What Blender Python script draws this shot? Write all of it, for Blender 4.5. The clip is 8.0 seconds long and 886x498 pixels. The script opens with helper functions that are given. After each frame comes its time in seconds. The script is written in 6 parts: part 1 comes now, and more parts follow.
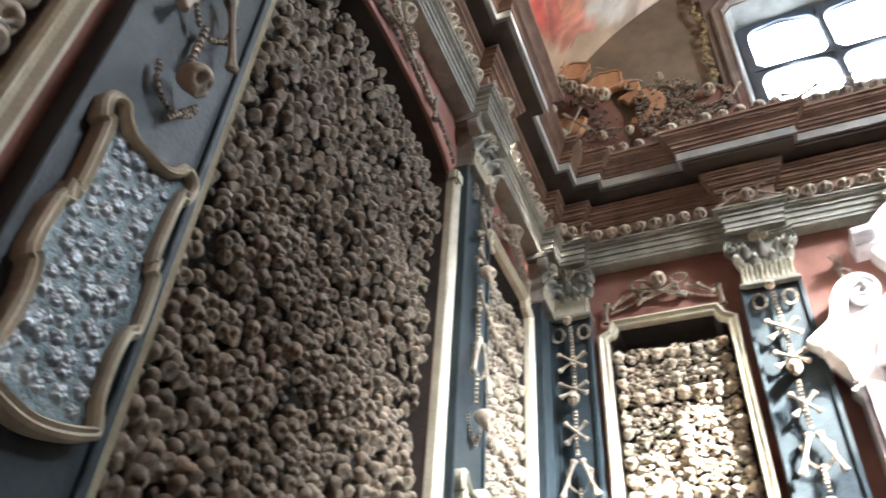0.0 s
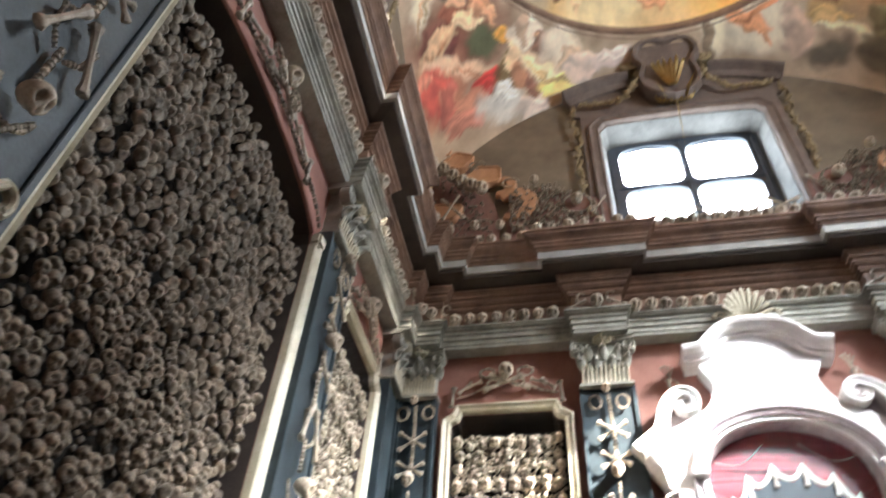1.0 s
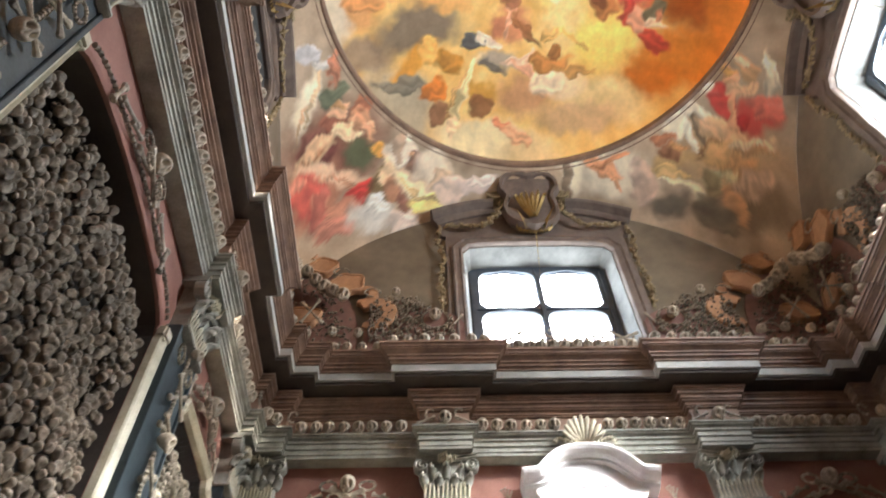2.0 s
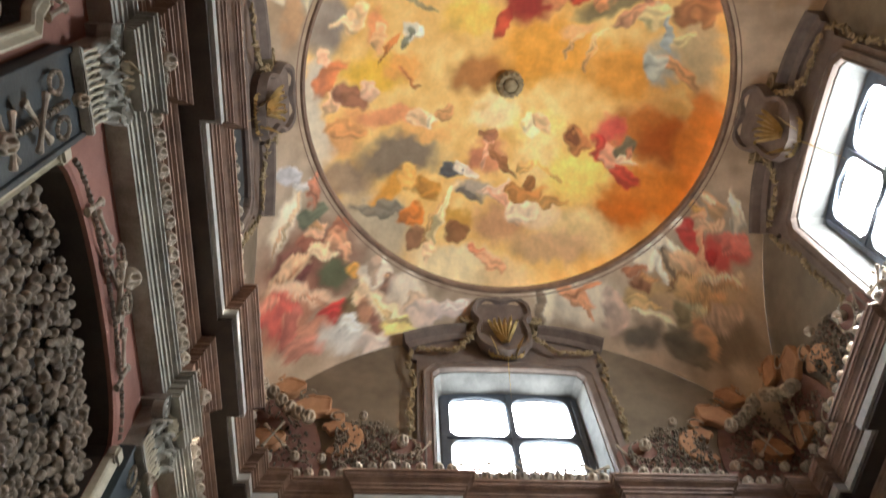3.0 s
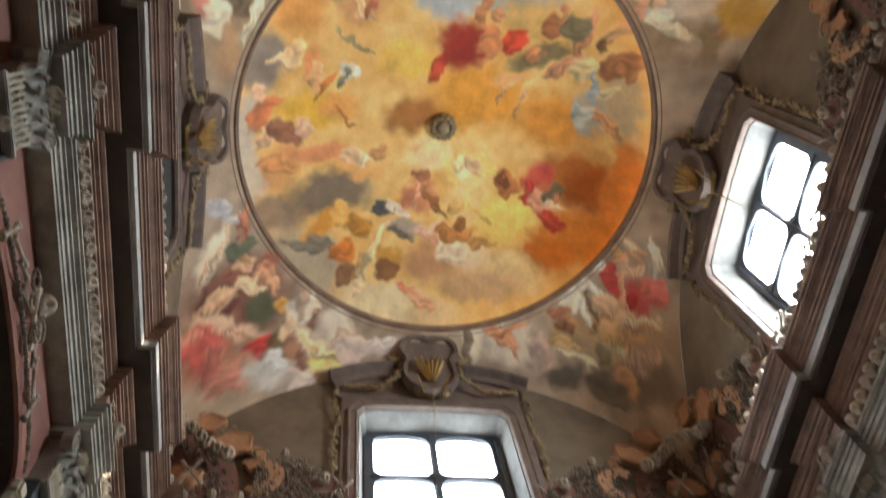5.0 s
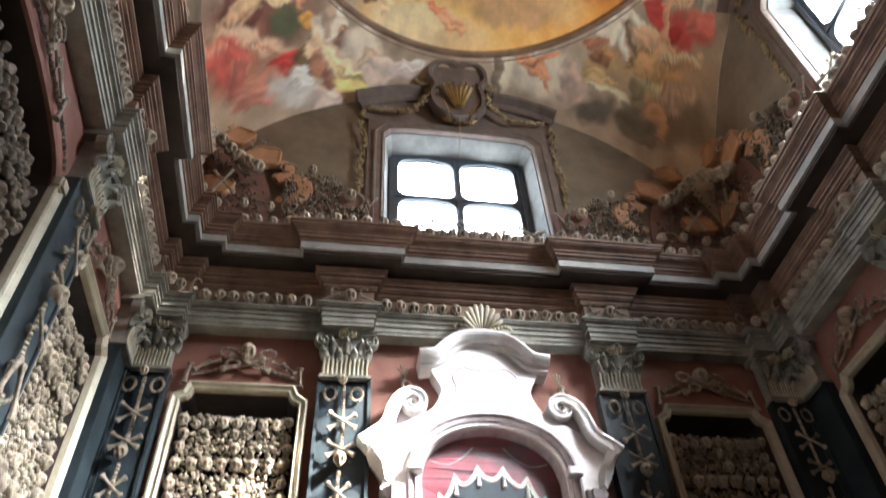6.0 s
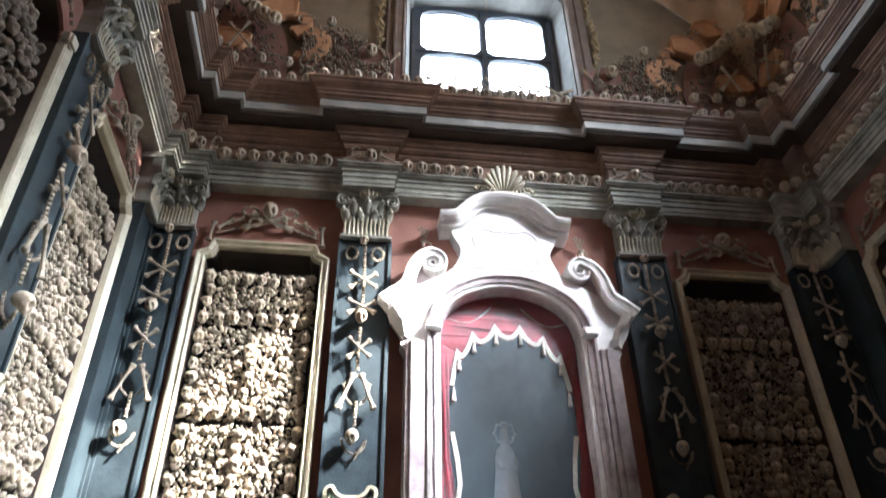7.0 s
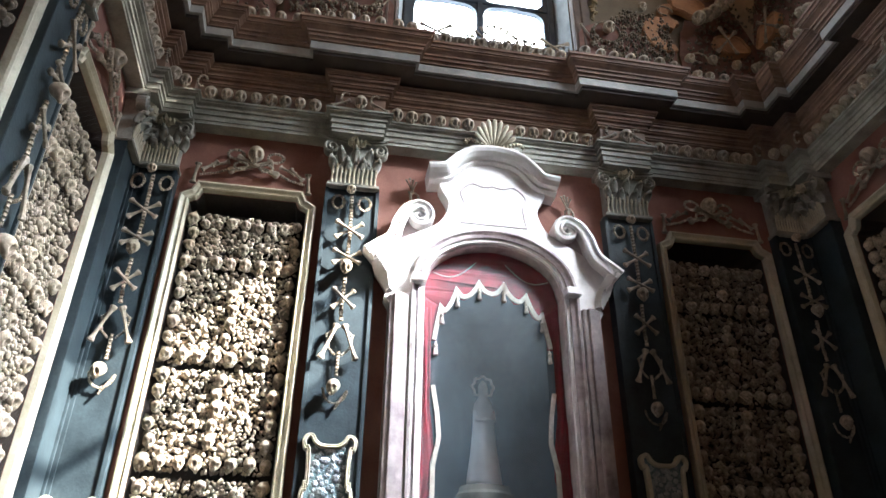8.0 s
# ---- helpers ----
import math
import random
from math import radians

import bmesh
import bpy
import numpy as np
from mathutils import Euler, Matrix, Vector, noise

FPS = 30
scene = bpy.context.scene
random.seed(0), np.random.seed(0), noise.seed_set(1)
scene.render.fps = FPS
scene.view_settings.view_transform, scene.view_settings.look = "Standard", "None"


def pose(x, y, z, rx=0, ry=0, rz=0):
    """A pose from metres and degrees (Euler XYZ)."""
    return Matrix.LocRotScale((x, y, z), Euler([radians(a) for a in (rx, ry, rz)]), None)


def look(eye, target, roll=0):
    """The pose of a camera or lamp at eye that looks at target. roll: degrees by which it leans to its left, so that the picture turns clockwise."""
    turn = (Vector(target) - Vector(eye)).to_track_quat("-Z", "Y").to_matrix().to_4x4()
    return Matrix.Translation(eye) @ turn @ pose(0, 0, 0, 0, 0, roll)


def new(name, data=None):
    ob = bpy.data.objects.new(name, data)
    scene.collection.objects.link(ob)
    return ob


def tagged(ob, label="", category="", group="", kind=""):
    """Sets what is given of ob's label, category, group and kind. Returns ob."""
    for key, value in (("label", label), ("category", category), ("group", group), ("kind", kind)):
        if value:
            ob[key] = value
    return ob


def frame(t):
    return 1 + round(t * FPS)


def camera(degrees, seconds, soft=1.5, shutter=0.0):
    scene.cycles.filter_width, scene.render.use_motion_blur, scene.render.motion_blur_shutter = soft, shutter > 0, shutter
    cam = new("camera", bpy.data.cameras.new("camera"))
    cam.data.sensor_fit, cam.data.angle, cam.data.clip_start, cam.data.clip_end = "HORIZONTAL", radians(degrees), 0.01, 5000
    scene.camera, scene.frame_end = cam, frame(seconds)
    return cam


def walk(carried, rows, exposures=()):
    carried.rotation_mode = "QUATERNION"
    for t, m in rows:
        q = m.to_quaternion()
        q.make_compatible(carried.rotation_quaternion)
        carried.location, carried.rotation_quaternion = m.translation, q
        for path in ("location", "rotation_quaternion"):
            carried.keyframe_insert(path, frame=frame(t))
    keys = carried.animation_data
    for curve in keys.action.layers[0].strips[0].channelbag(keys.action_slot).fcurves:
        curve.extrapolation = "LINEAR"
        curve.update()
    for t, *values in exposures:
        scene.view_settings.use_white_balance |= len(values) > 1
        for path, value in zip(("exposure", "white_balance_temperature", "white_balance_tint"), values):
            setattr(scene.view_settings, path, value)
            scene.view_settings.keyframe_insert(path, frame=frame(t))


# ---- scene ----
cam = camera(62.13, 8.0, shutter=0.5)
PATH = [
    (0, (-2.423, -3.205, 1.651), (-3.284, -1.400, 3.312), 4.3),
    (0.5, (-2.368, -3.167, 1.621), (-2.987, -1.317, 3.340), 3.9),
    (1, (-2.151, -3.171, 1.566), (-2.581, -1.428, 3.446), 4.5),
    (1.5, (-2.101, -3.206, 1.499), (-2.264, -1.603, 3.539), 2.3),
    (1.7, (-2.096, -3.231, 1.492), (-2.143, -1.670, 3.570), -0.3),
    (2.8, (-2.028, -3.262, 1.543), (-1.878, -2.052, 3.839), -4.1),
    (3, (-2.023, -3.275, 1.517), (-1.881, -2.157, 3.860), -4.6),
    (3.5, (-2.017, -3.324, 1.522), (-1.810, -2.364, 3.929), -9.1),
    (4, (-2.017, -3.342, 1.514), (-1.783, -2.514, 3.968), -13.0),
    (4.2, (-1.993, -3.371, 1.490), (-1.752, -2.601, 3.961), -14.2),
    (5.3, (-1.942, -3.285, 1.329), (-1.543, -2.055, 3.585), -11.8),
    (5.5, (-1.955, -3.265, 1.321), (-1.618, -1.808, 3.447), -6.5),
    (6, (-1.942, -3.216, 1.405), (-1.601, -1.450, 3.283), -3.7),
    (6.5, (-1.923, -3.213, 1.435), (-1.556, -1.288, 3.145), -3.1),
    (7, (-1.875, -3.223, 1.531), (-1.590, -1.113, 3.023), -0.8),
    (7.5, (-1.907, -3.234, 1.628), (-1.570, -1.045, 2.991), 0.2),
    (8, (-1.979, -3.241, 1.675), (-1.603, -1.033, 2.996), 0.7),
]
EXPOSURES = [(0.0, 4.0, 6200, 10), (1.0, 3.75, 6300, 10), (1.6, 3.85, 6400, 10), (3.0, 3.6, 6700, 10), (4.2, 3.3, 6700, 10), (5.5, 3.3, 6500, 10), (6.2, 3.35, 6200, 10), (7.0, 3.25, 6000, 10), (8.0, 3.1, 6000, 8)]
walk(cam, [(t, look(eye, target, roll)) for t, eye, target, roll in PATH], exposures=EXPOSURES)
from mathutils import geometry

# ---- light ----
world = bpy.data.worlds.new("sky")
scene.world = world
world.use_nodes = True
wn = world.node_tree.nodes
sky = wn.new("ShaderNodeTexSky")
sky.sky_type, sky.sun_disc = "NISHITA", False
SUN_WAY = Vector((-1.9, 1.0, -1.62)).normalized()
sky.sun_elevation = math.asin(-SUN_WAY.z)
sky.sun_rotation = math.atan2(-SUN_WAY.x, -SUN_WAY.y)
world.node_tree.links.new(sky.outputs[0], wn["Background"].inputs[0])
wn["Background"].inputs[1].default_value = 0.1
sun = new("sun", bpy.data.lights.new("sun", "SUN"))
sun.data.energy, sun.data.angle, sun.data.color = 5.0, radians(0.5), (1.0, 0.93, 0.82)
sun.matrix_world = look((20, -14, 24), Vector((20, -14, 24)) + SUN_WAY)

UNIT, DROP = 1.3, -0.56     # the plan below is in modules of 1.3 m, its zero 0.56 m under the floor
W = 3.55          # half the width of the square room, to the plaster
BASE = 8.0        # springing of the vault
RISE = 0.92       # vault height against a true sphere


def turned(k):
    """Turns things built against the altar wall to wall k: 0 altar, 1 left, 2 back, 3 right."""
    return Matrix.Rotation(k * math.pi / 2, 4, "Z")


def window_light(k, watts):
    lamp = new("window_light", bpy.data.lights.new("window_light", "AREA"))
    lamp.data.shape, lamp.data.size, lamp.data.size_y = "RECTANGLE", 1.7, 1.5
    lamp.data.energy, lamp.data.color = watts, (0.86, 0.95, 1.0)
    lamp.matrix_world = turned(k) @ look((0, W + 0.49, 9.3), (0, W - 1.0, 9.1))


window_light(0, 21)
window_light(3, 62)

# added narrow lamp in the right window, aimed to brighten the left altar corner
bright = new("window_light", bpy.data.lights.new("window_light", "AREA"))
bright.data.shape, bright.data.size, bright.data.size_y = "RECTANGLE", 1.5, 1.4
bright.data.energy, bright.data.color, bright.data.spread = 78, (0.95, 0.98, 1.0), radians(37)
bright.matrix_world = look((W + 0.50, 0.0, 9.3), (-2.9, 3.4, 2.0))


# ---- materials ----
def surface(name, dark, light, rough=0.7, scale=6.0, grain=60.0, bump=0.25, stain=0.25, metal=0.0, depth=0.01, random_tint=0.0, gloss=0.5):
    """A weathered surface: two scales of mottling between two colours, fine relief, and optional tint per piece."""
    m = bpy.data.materials.new(name)
    m.use_nodes = True
    n, l = m.node_tree.nodes, m.node_tree.links
    b = n["Principled BSDF"]
    geo = n.new("ShaderNodeTexCoord")
    big, fine = n.new("ShaderNodeTexNoise"), n.new("ShaderNodeTexNoise")
    big.inputs["Scale"].default_value, big.inputs["Detail"].default_value = scale, 6
    fine.inputs["Scale"].default_value, fine.inputs["Detail"].default_value = grain, 4
    big.inputs["Roughness"].default_value = 0.65
    for tex in (big, fine):
        l.new(geo.outputs["Object"], tex.inputs["Vector"])
    add = n.new("ShaderNodeMath")
    add.operation = "MULTIPLY_ADD"
    l.new(fine.outputs[0], add.inputs[0])
    add.inputs[1].default_value = stain
    l.new(big.outputs[0], add.inputs[2])
    ramp = n.new("ShaderNodeValToRGB")
    ramp.color_ramp.elements[0].position, ramp.color_ramp.elements[1].position = 0.38, 0.85
    ramp.color_ramp.elements[0].color, ramp.color_ramp.elements[1].color = (*dark, 1), (*light, 1)
    l.new(add.outputs[0], ramp.inputs[0])
    out = ramp.outputs[0]
    if random_tint:
        info, hsv = n.new("ShaderNodeNewGeometry"), n.new("ShaderNodeHueSaturation")
        ob = n.new("ShaderNodeObjectInfo")
        both = n.new("ShaderNodeMath")
        both.operation = "ADD"
        l.new(info.outputs["Random Per Island"], both.inputs[0])
        l.new(ob.outputs["Random"], both.inputs[1])
        span = n.new("ShaderNodeMapRange")
        span.inputs["From Max"].default_value = 2.0
        span.inputs["To Min"].default_value, span.inputs["To Max"].default_value = 1 - random_tint, 1 + random_tint
        l.new(both.outputs[0], span.inputs[0])
        l.new(span.outputs[0], hsv.inputs["Value"])
        l.new(out, hsv.inputs["Color"])
        out = hsv.outputs[0]
    l.new(out, b.inputs["Base Color"])
    b.inputs["Roughness"].default_value, b.inputs["Metallic"].default_value = rough, metal
    b.inputs["Specular IOR Level"].default_value = gloss
    if bump:
        mix = n.new("ShaderNodeMath")
        mix.operation = "ADD"
        l.new(big.outputs[0], mix.inputs[0])
        l.new(fine.outputs[0], mix.inputs[1])
        bm_ = n.new("ShaderNodeBump")
        bm_.inputs["Strength"].default_value, bm_.inputs["Distance"].default_value = bump, depth
        l.new(mix.outputs[0], bm_.inputs["Height"])
        l.new(bm_.outputs[0], b.inputs["Normal"])
    return m


PINK = surface("terracotta_plaster", (0.20, 0.085, 0.062), (0.36, 0.17, 0.13), 0.85, 2.5)
SLATE = surface("dark_slate_marble", (0.009, 0.015, 0.019), (0.040, 0.057, 0.066), 0.5, 3.0, 45, gloss=0.35)
STONE = surface("grey_green_stone", (0.15, 0.145, 0.12), (0.44, 0.425, 0.365), 0.7, 4.0)
PALE = surface("pale_stone", (0.28, 0.27, 0.245), (0.52, 0.50, 0.465), 0.6, 4.0)
BROWN = surface("brown_painted_moulding", (0.12, 0.068, 0.048), (0.34, 0.208, 0.14), 0.6, 4.0)
# Very dark brown; on the soffit it stands in for shade under the crown.
DARK = surface("very_dark_brown", (0.025, 0.017, 0.014), (0.07, 0.05, 0.04), 0.8, 3.0)
CREAM = surface("cream_painted_frame", (0.36, 0.31, 0.21), (0.62, 0.57, 0.44), 0.5, 5.0)
MARBLE = surface("white_marble", (0.60, 0.56, 0.545), (0.88, 0.855, 0.84), 0.45, 2.2, 30, 0.12)
VEINED = surface("veined_grey_marble", (0.20, 0.15, 0.155), (0.62, 0.55, 0.55), 0.4, 3.5, 18, 0.1)
LUNETTE = surface("grey_brown_plaster", (0.115, 0.086, 0.058), (0.25, 0.192, 0.135), 0.85, 1.6)
OCHRE = surface("terracotta_ochre_stucco", (0.32, 0.15, 0.075), (0.60, 0.33, 0.18), 0.7, 5.0)
BONE = surface("old_bone", (0.13, 0.098, 0.066), (0.53, 0.445, 0.34), 0.6, 14.0, 90, 0.35, 0.3, 0, 0.004, 0.55)
# Browner, dustier bone, darkened further in colour to hold the niche in shade.
OLDBONE_SHADED = surface("brown_dusty_shaded_bone", (0.036, 0.026, 0.018), (0.30, 0.235, 0.17), 0.65, 14.0, 90, 0.35, 0.3, 0, 0.004, 0.6)
# Near-black colour for the shade in the gaps between the bones.
BACKING = surface("shade_black_backing", (0.012, 0.009, 0.007), (0.035, 0.027, 0.02), 0.9, 5.0)
IRON = surface("dark_iron", (0.02, 0.022, 0.026), (0.05, 0.055, 0.065), 0.5, 8.0, 80, 0.1, metal=0.7)
GILT = surface("dull_gilding", (0.22, 0.14, 0.05), (0.50, 0.35, 0.14), 0.45, 8.0, 60, 0.3, metal=0.6)
TILE = surface("worn_stone_floor", (0.16, 0.14, 0.12), (0.30, 0.27, 0.24), 0.6, 2.0)


# ---- mesh helpers ----
def part(name, bm, material, parent=None, label="", smooth=False, k=None):
    """Links a bmesh as one mesh object, under parent if one is given."""
    data = bpy.data.meshes.new(name)
    bmesh.ops.recalc_face_normals(bm, faces=bm.faces)
    if smooth:
        for f in bm.faces:
            f.smooth = True
    bm.to_mesh(data)
    bm.free()
    data.materials.append(material)
    ob = new(name, data)
    if k is not None:
        ob.matrix_world = turned(k)
    if parent is not None:
        ob.parent = parent
    if label:
        ob["label"] = label
    return ob


def thing(name, label, category, group="", kind="", k=0):
    """An empty at the wall's foot that carries the parts of one thing."""
    ob = new(name)
    ob.matrix_world = turned(k)
    return tagged(ob, label, category, group, kind)


def box(bm, u0, u1, d0, d1, z0, z1, bevel=0.0):
    """A box against the altar wall: along it, out of it, up."""
    made = bmesh.ops.create_cube(bm, size=1)["verts"]
    bmesh.ops.transform(bm, matrix=Matrix.LocRotScale(((u0 + u1) / 2, W - (d0 + d1) / 2, (z0 + z1) / 2), None, (abs(u1 - u0), abs(d1 - d0), abs(z1 - z0))), verts=made)
    if bevel:
        edges = list({e for v in made for e in v.link_edges})
        bmesh.ops.bevel(bm, geom=edges, offset=bevel, segments=2, affect="EDGES")
    return bm


def plate(bm, outer, holes, d0, d1):
    """A slab with holes against the altar wall; outlines are lists of (u, z)."""
    lines = [[(u, 0.0, z) for u, z in line] for line in (outer, *holes)]
    tris = geometry.tessellate_polygon([[Vector(p) for p in line] for line in lines])
    front, back = ([bm.verts.new((u, W - d, z)) for line in lines for u, _, z in line] for d in (d1, d0))
    for t in tris:
        for vs in (front, back):
            if len(set(t)) == 3:
                bm.faces.new([vs[q] for q in (t if vs is front else t[::-1])])
    at = 0
    for line in lines:
        n = len(line)
        for q in range(n):
            x, y = at + q, at + (q + 1) % n
            bm.faces.new((front[x], front[y], back[y], back[x]))
        at += n
    return bm


def rail(bm, line, section, closed=False, taper=None):
    """A moulding along a line of (u, z); section: (sideways, out) pairs. Sideways grows to the left of the way."""
    n, rows = len(line), []
    for i in range(n):
        a = Vector(line[i - 1] if (i or closed) else line[i])
        b, c = Vector(line[i]), Vector(line[(i + 1) % n] if (i < n - 1 or closed) else line[i])
        e, f = (b - a), (c - b)
        e = e.normalized() if e.length > 1e-9 else f.normalized()
        f = f.normalized() if f.length > 1e-9 else e
        t = (e + f).normalized() if (e + f).length > 1e-6 else e
        stretch = 1 / max(0.5, t.dot(f))
        side = Vector((-t.y, t.x)) * stretch
        s = taper[i] if taper else 1.0
        rows.append([bm.verts.new((b.x + side.x * o * s, W - d * (1 if not taper else 0.5 + 0.5 * s), b.y + side.y * o * s)) for o, d in section])
    for i in range(n if closed else n - 1):
        r, q = rows[i], rows[(i + 1) % n]
        for j in range(len(section) - 1):
            bm.faces.new((r[j], r[j + 1], q[j + 1], q[j]))
    if not closed:
        for r in (rows[0], rows[-1]):
            if len(r) > 2:
                bm.faces.new(r)
    return bm


def arc(cx, cz, r, a0, a1, n=12, rz=None):
    """Points on an arc, degrees."""
    rz = r if rz is None else rz
    return [(cx + r * math.cos(radians(a0 + (a1 - a0) * i / n)), cz + rz * math.sin(radians(a0 + (a1 - a0) * i / n))) for i in range(n + 1)]


def smoothed(line, n=4):
    """A rounder line through the same points."""
    out = []
    for i in range(len(line) - 1):
        p0, p1, p2, p3 = (Vector(line[min(max(q, 0), len(line) - 1)]) for q in (i - 1, i, i + 1, i + 2))
        for j in range(n):
            t = j / n
            q = 0.5 * (2 * p1 + (p2 - p0) * t + (2 * p0 - 5 * p1 + 4 * p2 - p3) * t * t + (3 * p1 - p0 - 3 * p2 + p3) * t ** 3)
            out.append((q.x, q.y))
    return out + [tuple(line[-1])]


def shifted(line, du, dz=0.0):
    return [(u + du, z + dz) for u, z in line]


# ---- the shell of the room ----
FOOT, HEAD = 0.55, 5.70          # the bone panels' openings
SIDE, HALF = 2.37, 0.545         # centre and half width of a side panel
PIL = 1.41                       # centre of a pilaster


def eared(cx, half, foot, head, notch=0.10):
    """The outline of a side panel, anticlockwise, with hollow cut-in upper corners."""
    right = [(half, foot), (half, head - notch - 0.02), (half - 0.03, head - notch)]
    right += [(half - 0.03 - (notch - 0.03) * math.sin(radians(t)), head - notch * math.cos(radians(t))) for t in (25, 50, 75)]
    right += [(half - notch - 0.01, head)]
    return shifted(right + [(-u, z) for u, z in reversed(right)], cx)


def arched(half, foot, spring, top, n=14):
    """The outline of the great niche: straight jambs and a flat curved head."""
    return [(half, foot)] + [(half * math.cos(math.pi * i / n), spring + (top - spring) * math.sin(math.pi * i / n) ** 0.8) for i in range(n + 1)] + [(-half, foot)]


AX = -0.02                       # centre line of the altar
ALTAR_HOLE = shifted([(0.67, 1.25), (0.67, 4.86)] + arc(0, 4.90, 0.655, 4, 176, 20, 0.47) + [(-0.67, 4.86), (-0.67, 1.25)], AX)
GREAT = arched(1.06, FOOT, 5.60, 5.90)
WINDOW = [(1.06, 8.20), (1.06, 10.10), (0.97, 10.22)] + arc(0, 10.22, 0.91, 10, 170, 10, 0.05) + [(-0.97, 10.22), (-1.06, 10.10), (-1.06, 8.20)]
names = ("altar", "left", "back", "right")

for k in range(4):
    bm = bmesh.new()
    holes = [] if k == 2 else [eared(-SIDE, HALF, FOOT, HEAD), eared(SIDE, HALF, FOOT, HEAD)]
    if k != 2:
        holes.append(ALTAR_HOLE if k == 0 else GREAT)
    plate(bm, [(-W, 0), (W, 0), (W, BASE), (-W, BASE)], holes, -0.45, 0.0)
    wall = tagged(part("wall_" + names[k], bm, PINK, k=k), "terracotta-pink plastered chapel wall with recessed panels", "wall", kind="structure")
    bm = bmesh.new()
    plate(bm, arc(0, BASE, W + 0.45, 0, 180, 48, (W + 0.45) * RISE), [] if k == 2 else [WINDOW], -0.50, 0.0)
    tagged(part("lunette_" + names[k], bm, LUNETTE, k=k), "grey-brown plastered lunette wall under the vault", "wall", kind="structure")

bm = bmesh.new()
bmesh.ops.create_grid(bm, x_segments=12, y_segments=12, size=W + 0.4)
bmesh.ops.translate(bm, vec=(0, 0, -DROP / UNIT), verts=bm.verts)
tagged(part("floor", bm, TILE), "worn grey stone floor of the chapel", "floor", kind="structure")


# ---- the entablature, one ring of mouldings with breaks over the pilasters ----
def ring_plan(base, step, half):
    """The plan of the ring: a square, stepping forward at the pilasters and in the corners."""
    a = W - base
    side = []
    for u0, u1 in ((-PIL - half, -PIL + half), (PIL - half, PIL + half)):
        side += [(u0, a), (u0, a - step), (u1, a - step), (u1, a)]
    corner = 3.03 - (half - 0.26)
    side = [(-corner, a - step), (-corner, a)] + side + [(corner, a), (corner, a - step)]
    plan = []
    for k in (0, 3, 2, 1):
        t = turned(k)
        for u, y in side:
            v = t @ Vector((u, y, 0))
            plan.append((v.x, v.y))
        end = t @ Vector((a - step, a - step, 0))
        plan.append((end.x, end.y))
    return plan


def ring(bm, profile, base=0.15, step=0.12, half=0.26):
    """Sweeps a profile of (out, z) round the plan, with mitred corners."""
    plan = ring_plan(base, step, half)
    n, rows = len(plan), []
    for i in range(n):
        p, c, q = (Vector(plan[(i + o) % n]) for o in (-1, 0, 1))
        e, f = (c - p).normalized(), (q - c).normalized()
        ne, nf = Vector((e.y, -e.x)), Vector((f.y, -f.x))
        rows.append([bm.verts.new((c.x + (ne.x + nf.x) * o, c.y + (ne.y + nf.y) * o, z)) for o, z in profile])
    for i in range(n):
        r, q = rows[i], rows[(i + 1) % n]
        for j in range(len(profile) - 1):
            bm.faces.new((r[j], r[j + 1], q[j + 1], q[j]))
    return bm


ent = tagged(new("entablature"), "grey-green and brown moulded entablature round the chapel", "cornice", kind="structure")
part("architrave", ring(bmesh.new(), [(-0.2, 6.40), (0.0, 6.40), (0.0, 6.435), (0.010, 6.438), (0.010, 6.450), (0.003, 6.452), (0.003, 6.50), (0.02, 6.505), (0.02, 6.522), (0.012, 6.525), (0.012, 6.565), (0.03, 6.57), (0.03, 6.587), (0.022, 6.59), (0.022, 6.61), (0.055, 6.62), (0.058, 6.635), (0.075, 6.64), (0.075, 6.662), (-0.1, 6.665)]), STONE, ent, "grey-green stone architrave")
part("frieze", ring(bmesh.new(), [(-0.005, 6.66), (-0.005, 6.90)]), BROWN, ent, "brown frieze band")
part("bed_moulding", ring(bmesh.new(), [(-0.01, 6.88), (0.02, 6.885), (0.02, 6.90), (0.035, 6.905), (0.028, 6.92), (0.028, 6.945), (0.055, 6.95), (0.06, 6.965), (0.075, 6.97), (0.066, 6.985), (0.068, 7.01), (0.095, 7.02), (0.095, 7.045), (0.11, 7.05), (0.102, 7.065), (0.125, 7.08), (0.125, 7.105), (-0.02, 7.11)]), BROWN, ent, "stepped brown moulding")
# The soffit's colour carries the shadow below the crown moulding.
part("soffit", ring(bmesh.new(), [(0.05, 7.13), (0.26, 7.15), (0.26, 7.19), (0.05, 7.2)]), DARK, ent, "soffit coloured dark for the shade under the crown")
part("fascia", ring(bmesh.new(), [(0.10, 7.185), (0.295, 7.19), (0.295, 7.285), (0.1, 7.29)]), PALE, ent, "pale stone fascia")
part("crown_moulding", ring(bmesh.new(), [(0.1, 7.286), (0.31, 7.29), (0.31, 7.305), (0.302, 7.308), (0.318, 7.325), (0.334, 7.33), (0.324, 7.345), (0.330, 7.37), (0.347, 7.375), (0.345, 7.40), (0.375, 7.425), (0.395, 7.435), (0.395, 7.448), (0.41, 7.45), (0.400, 7.465), (0.408, 7.49), (0.425, 7.495), (0.425, 7.525), (-0.14, 7.56)]), BROWN, ent, "brown painted crown moulding")


# ---- the vault ----
RING = 3.0


def vault_z(x, y):
    return BASE + RISE * math.sqrt(max(0.0, 2 * W * W - x * x - y * y))


def cap_z(r):
    z0 = BASE + RISE * math.sqrt(2 * W * W - RING * RING)
    return z0 + 1.15 * math.sqrt(max(0.0, 1 - (r / (RING + 0.02)) ** 2))


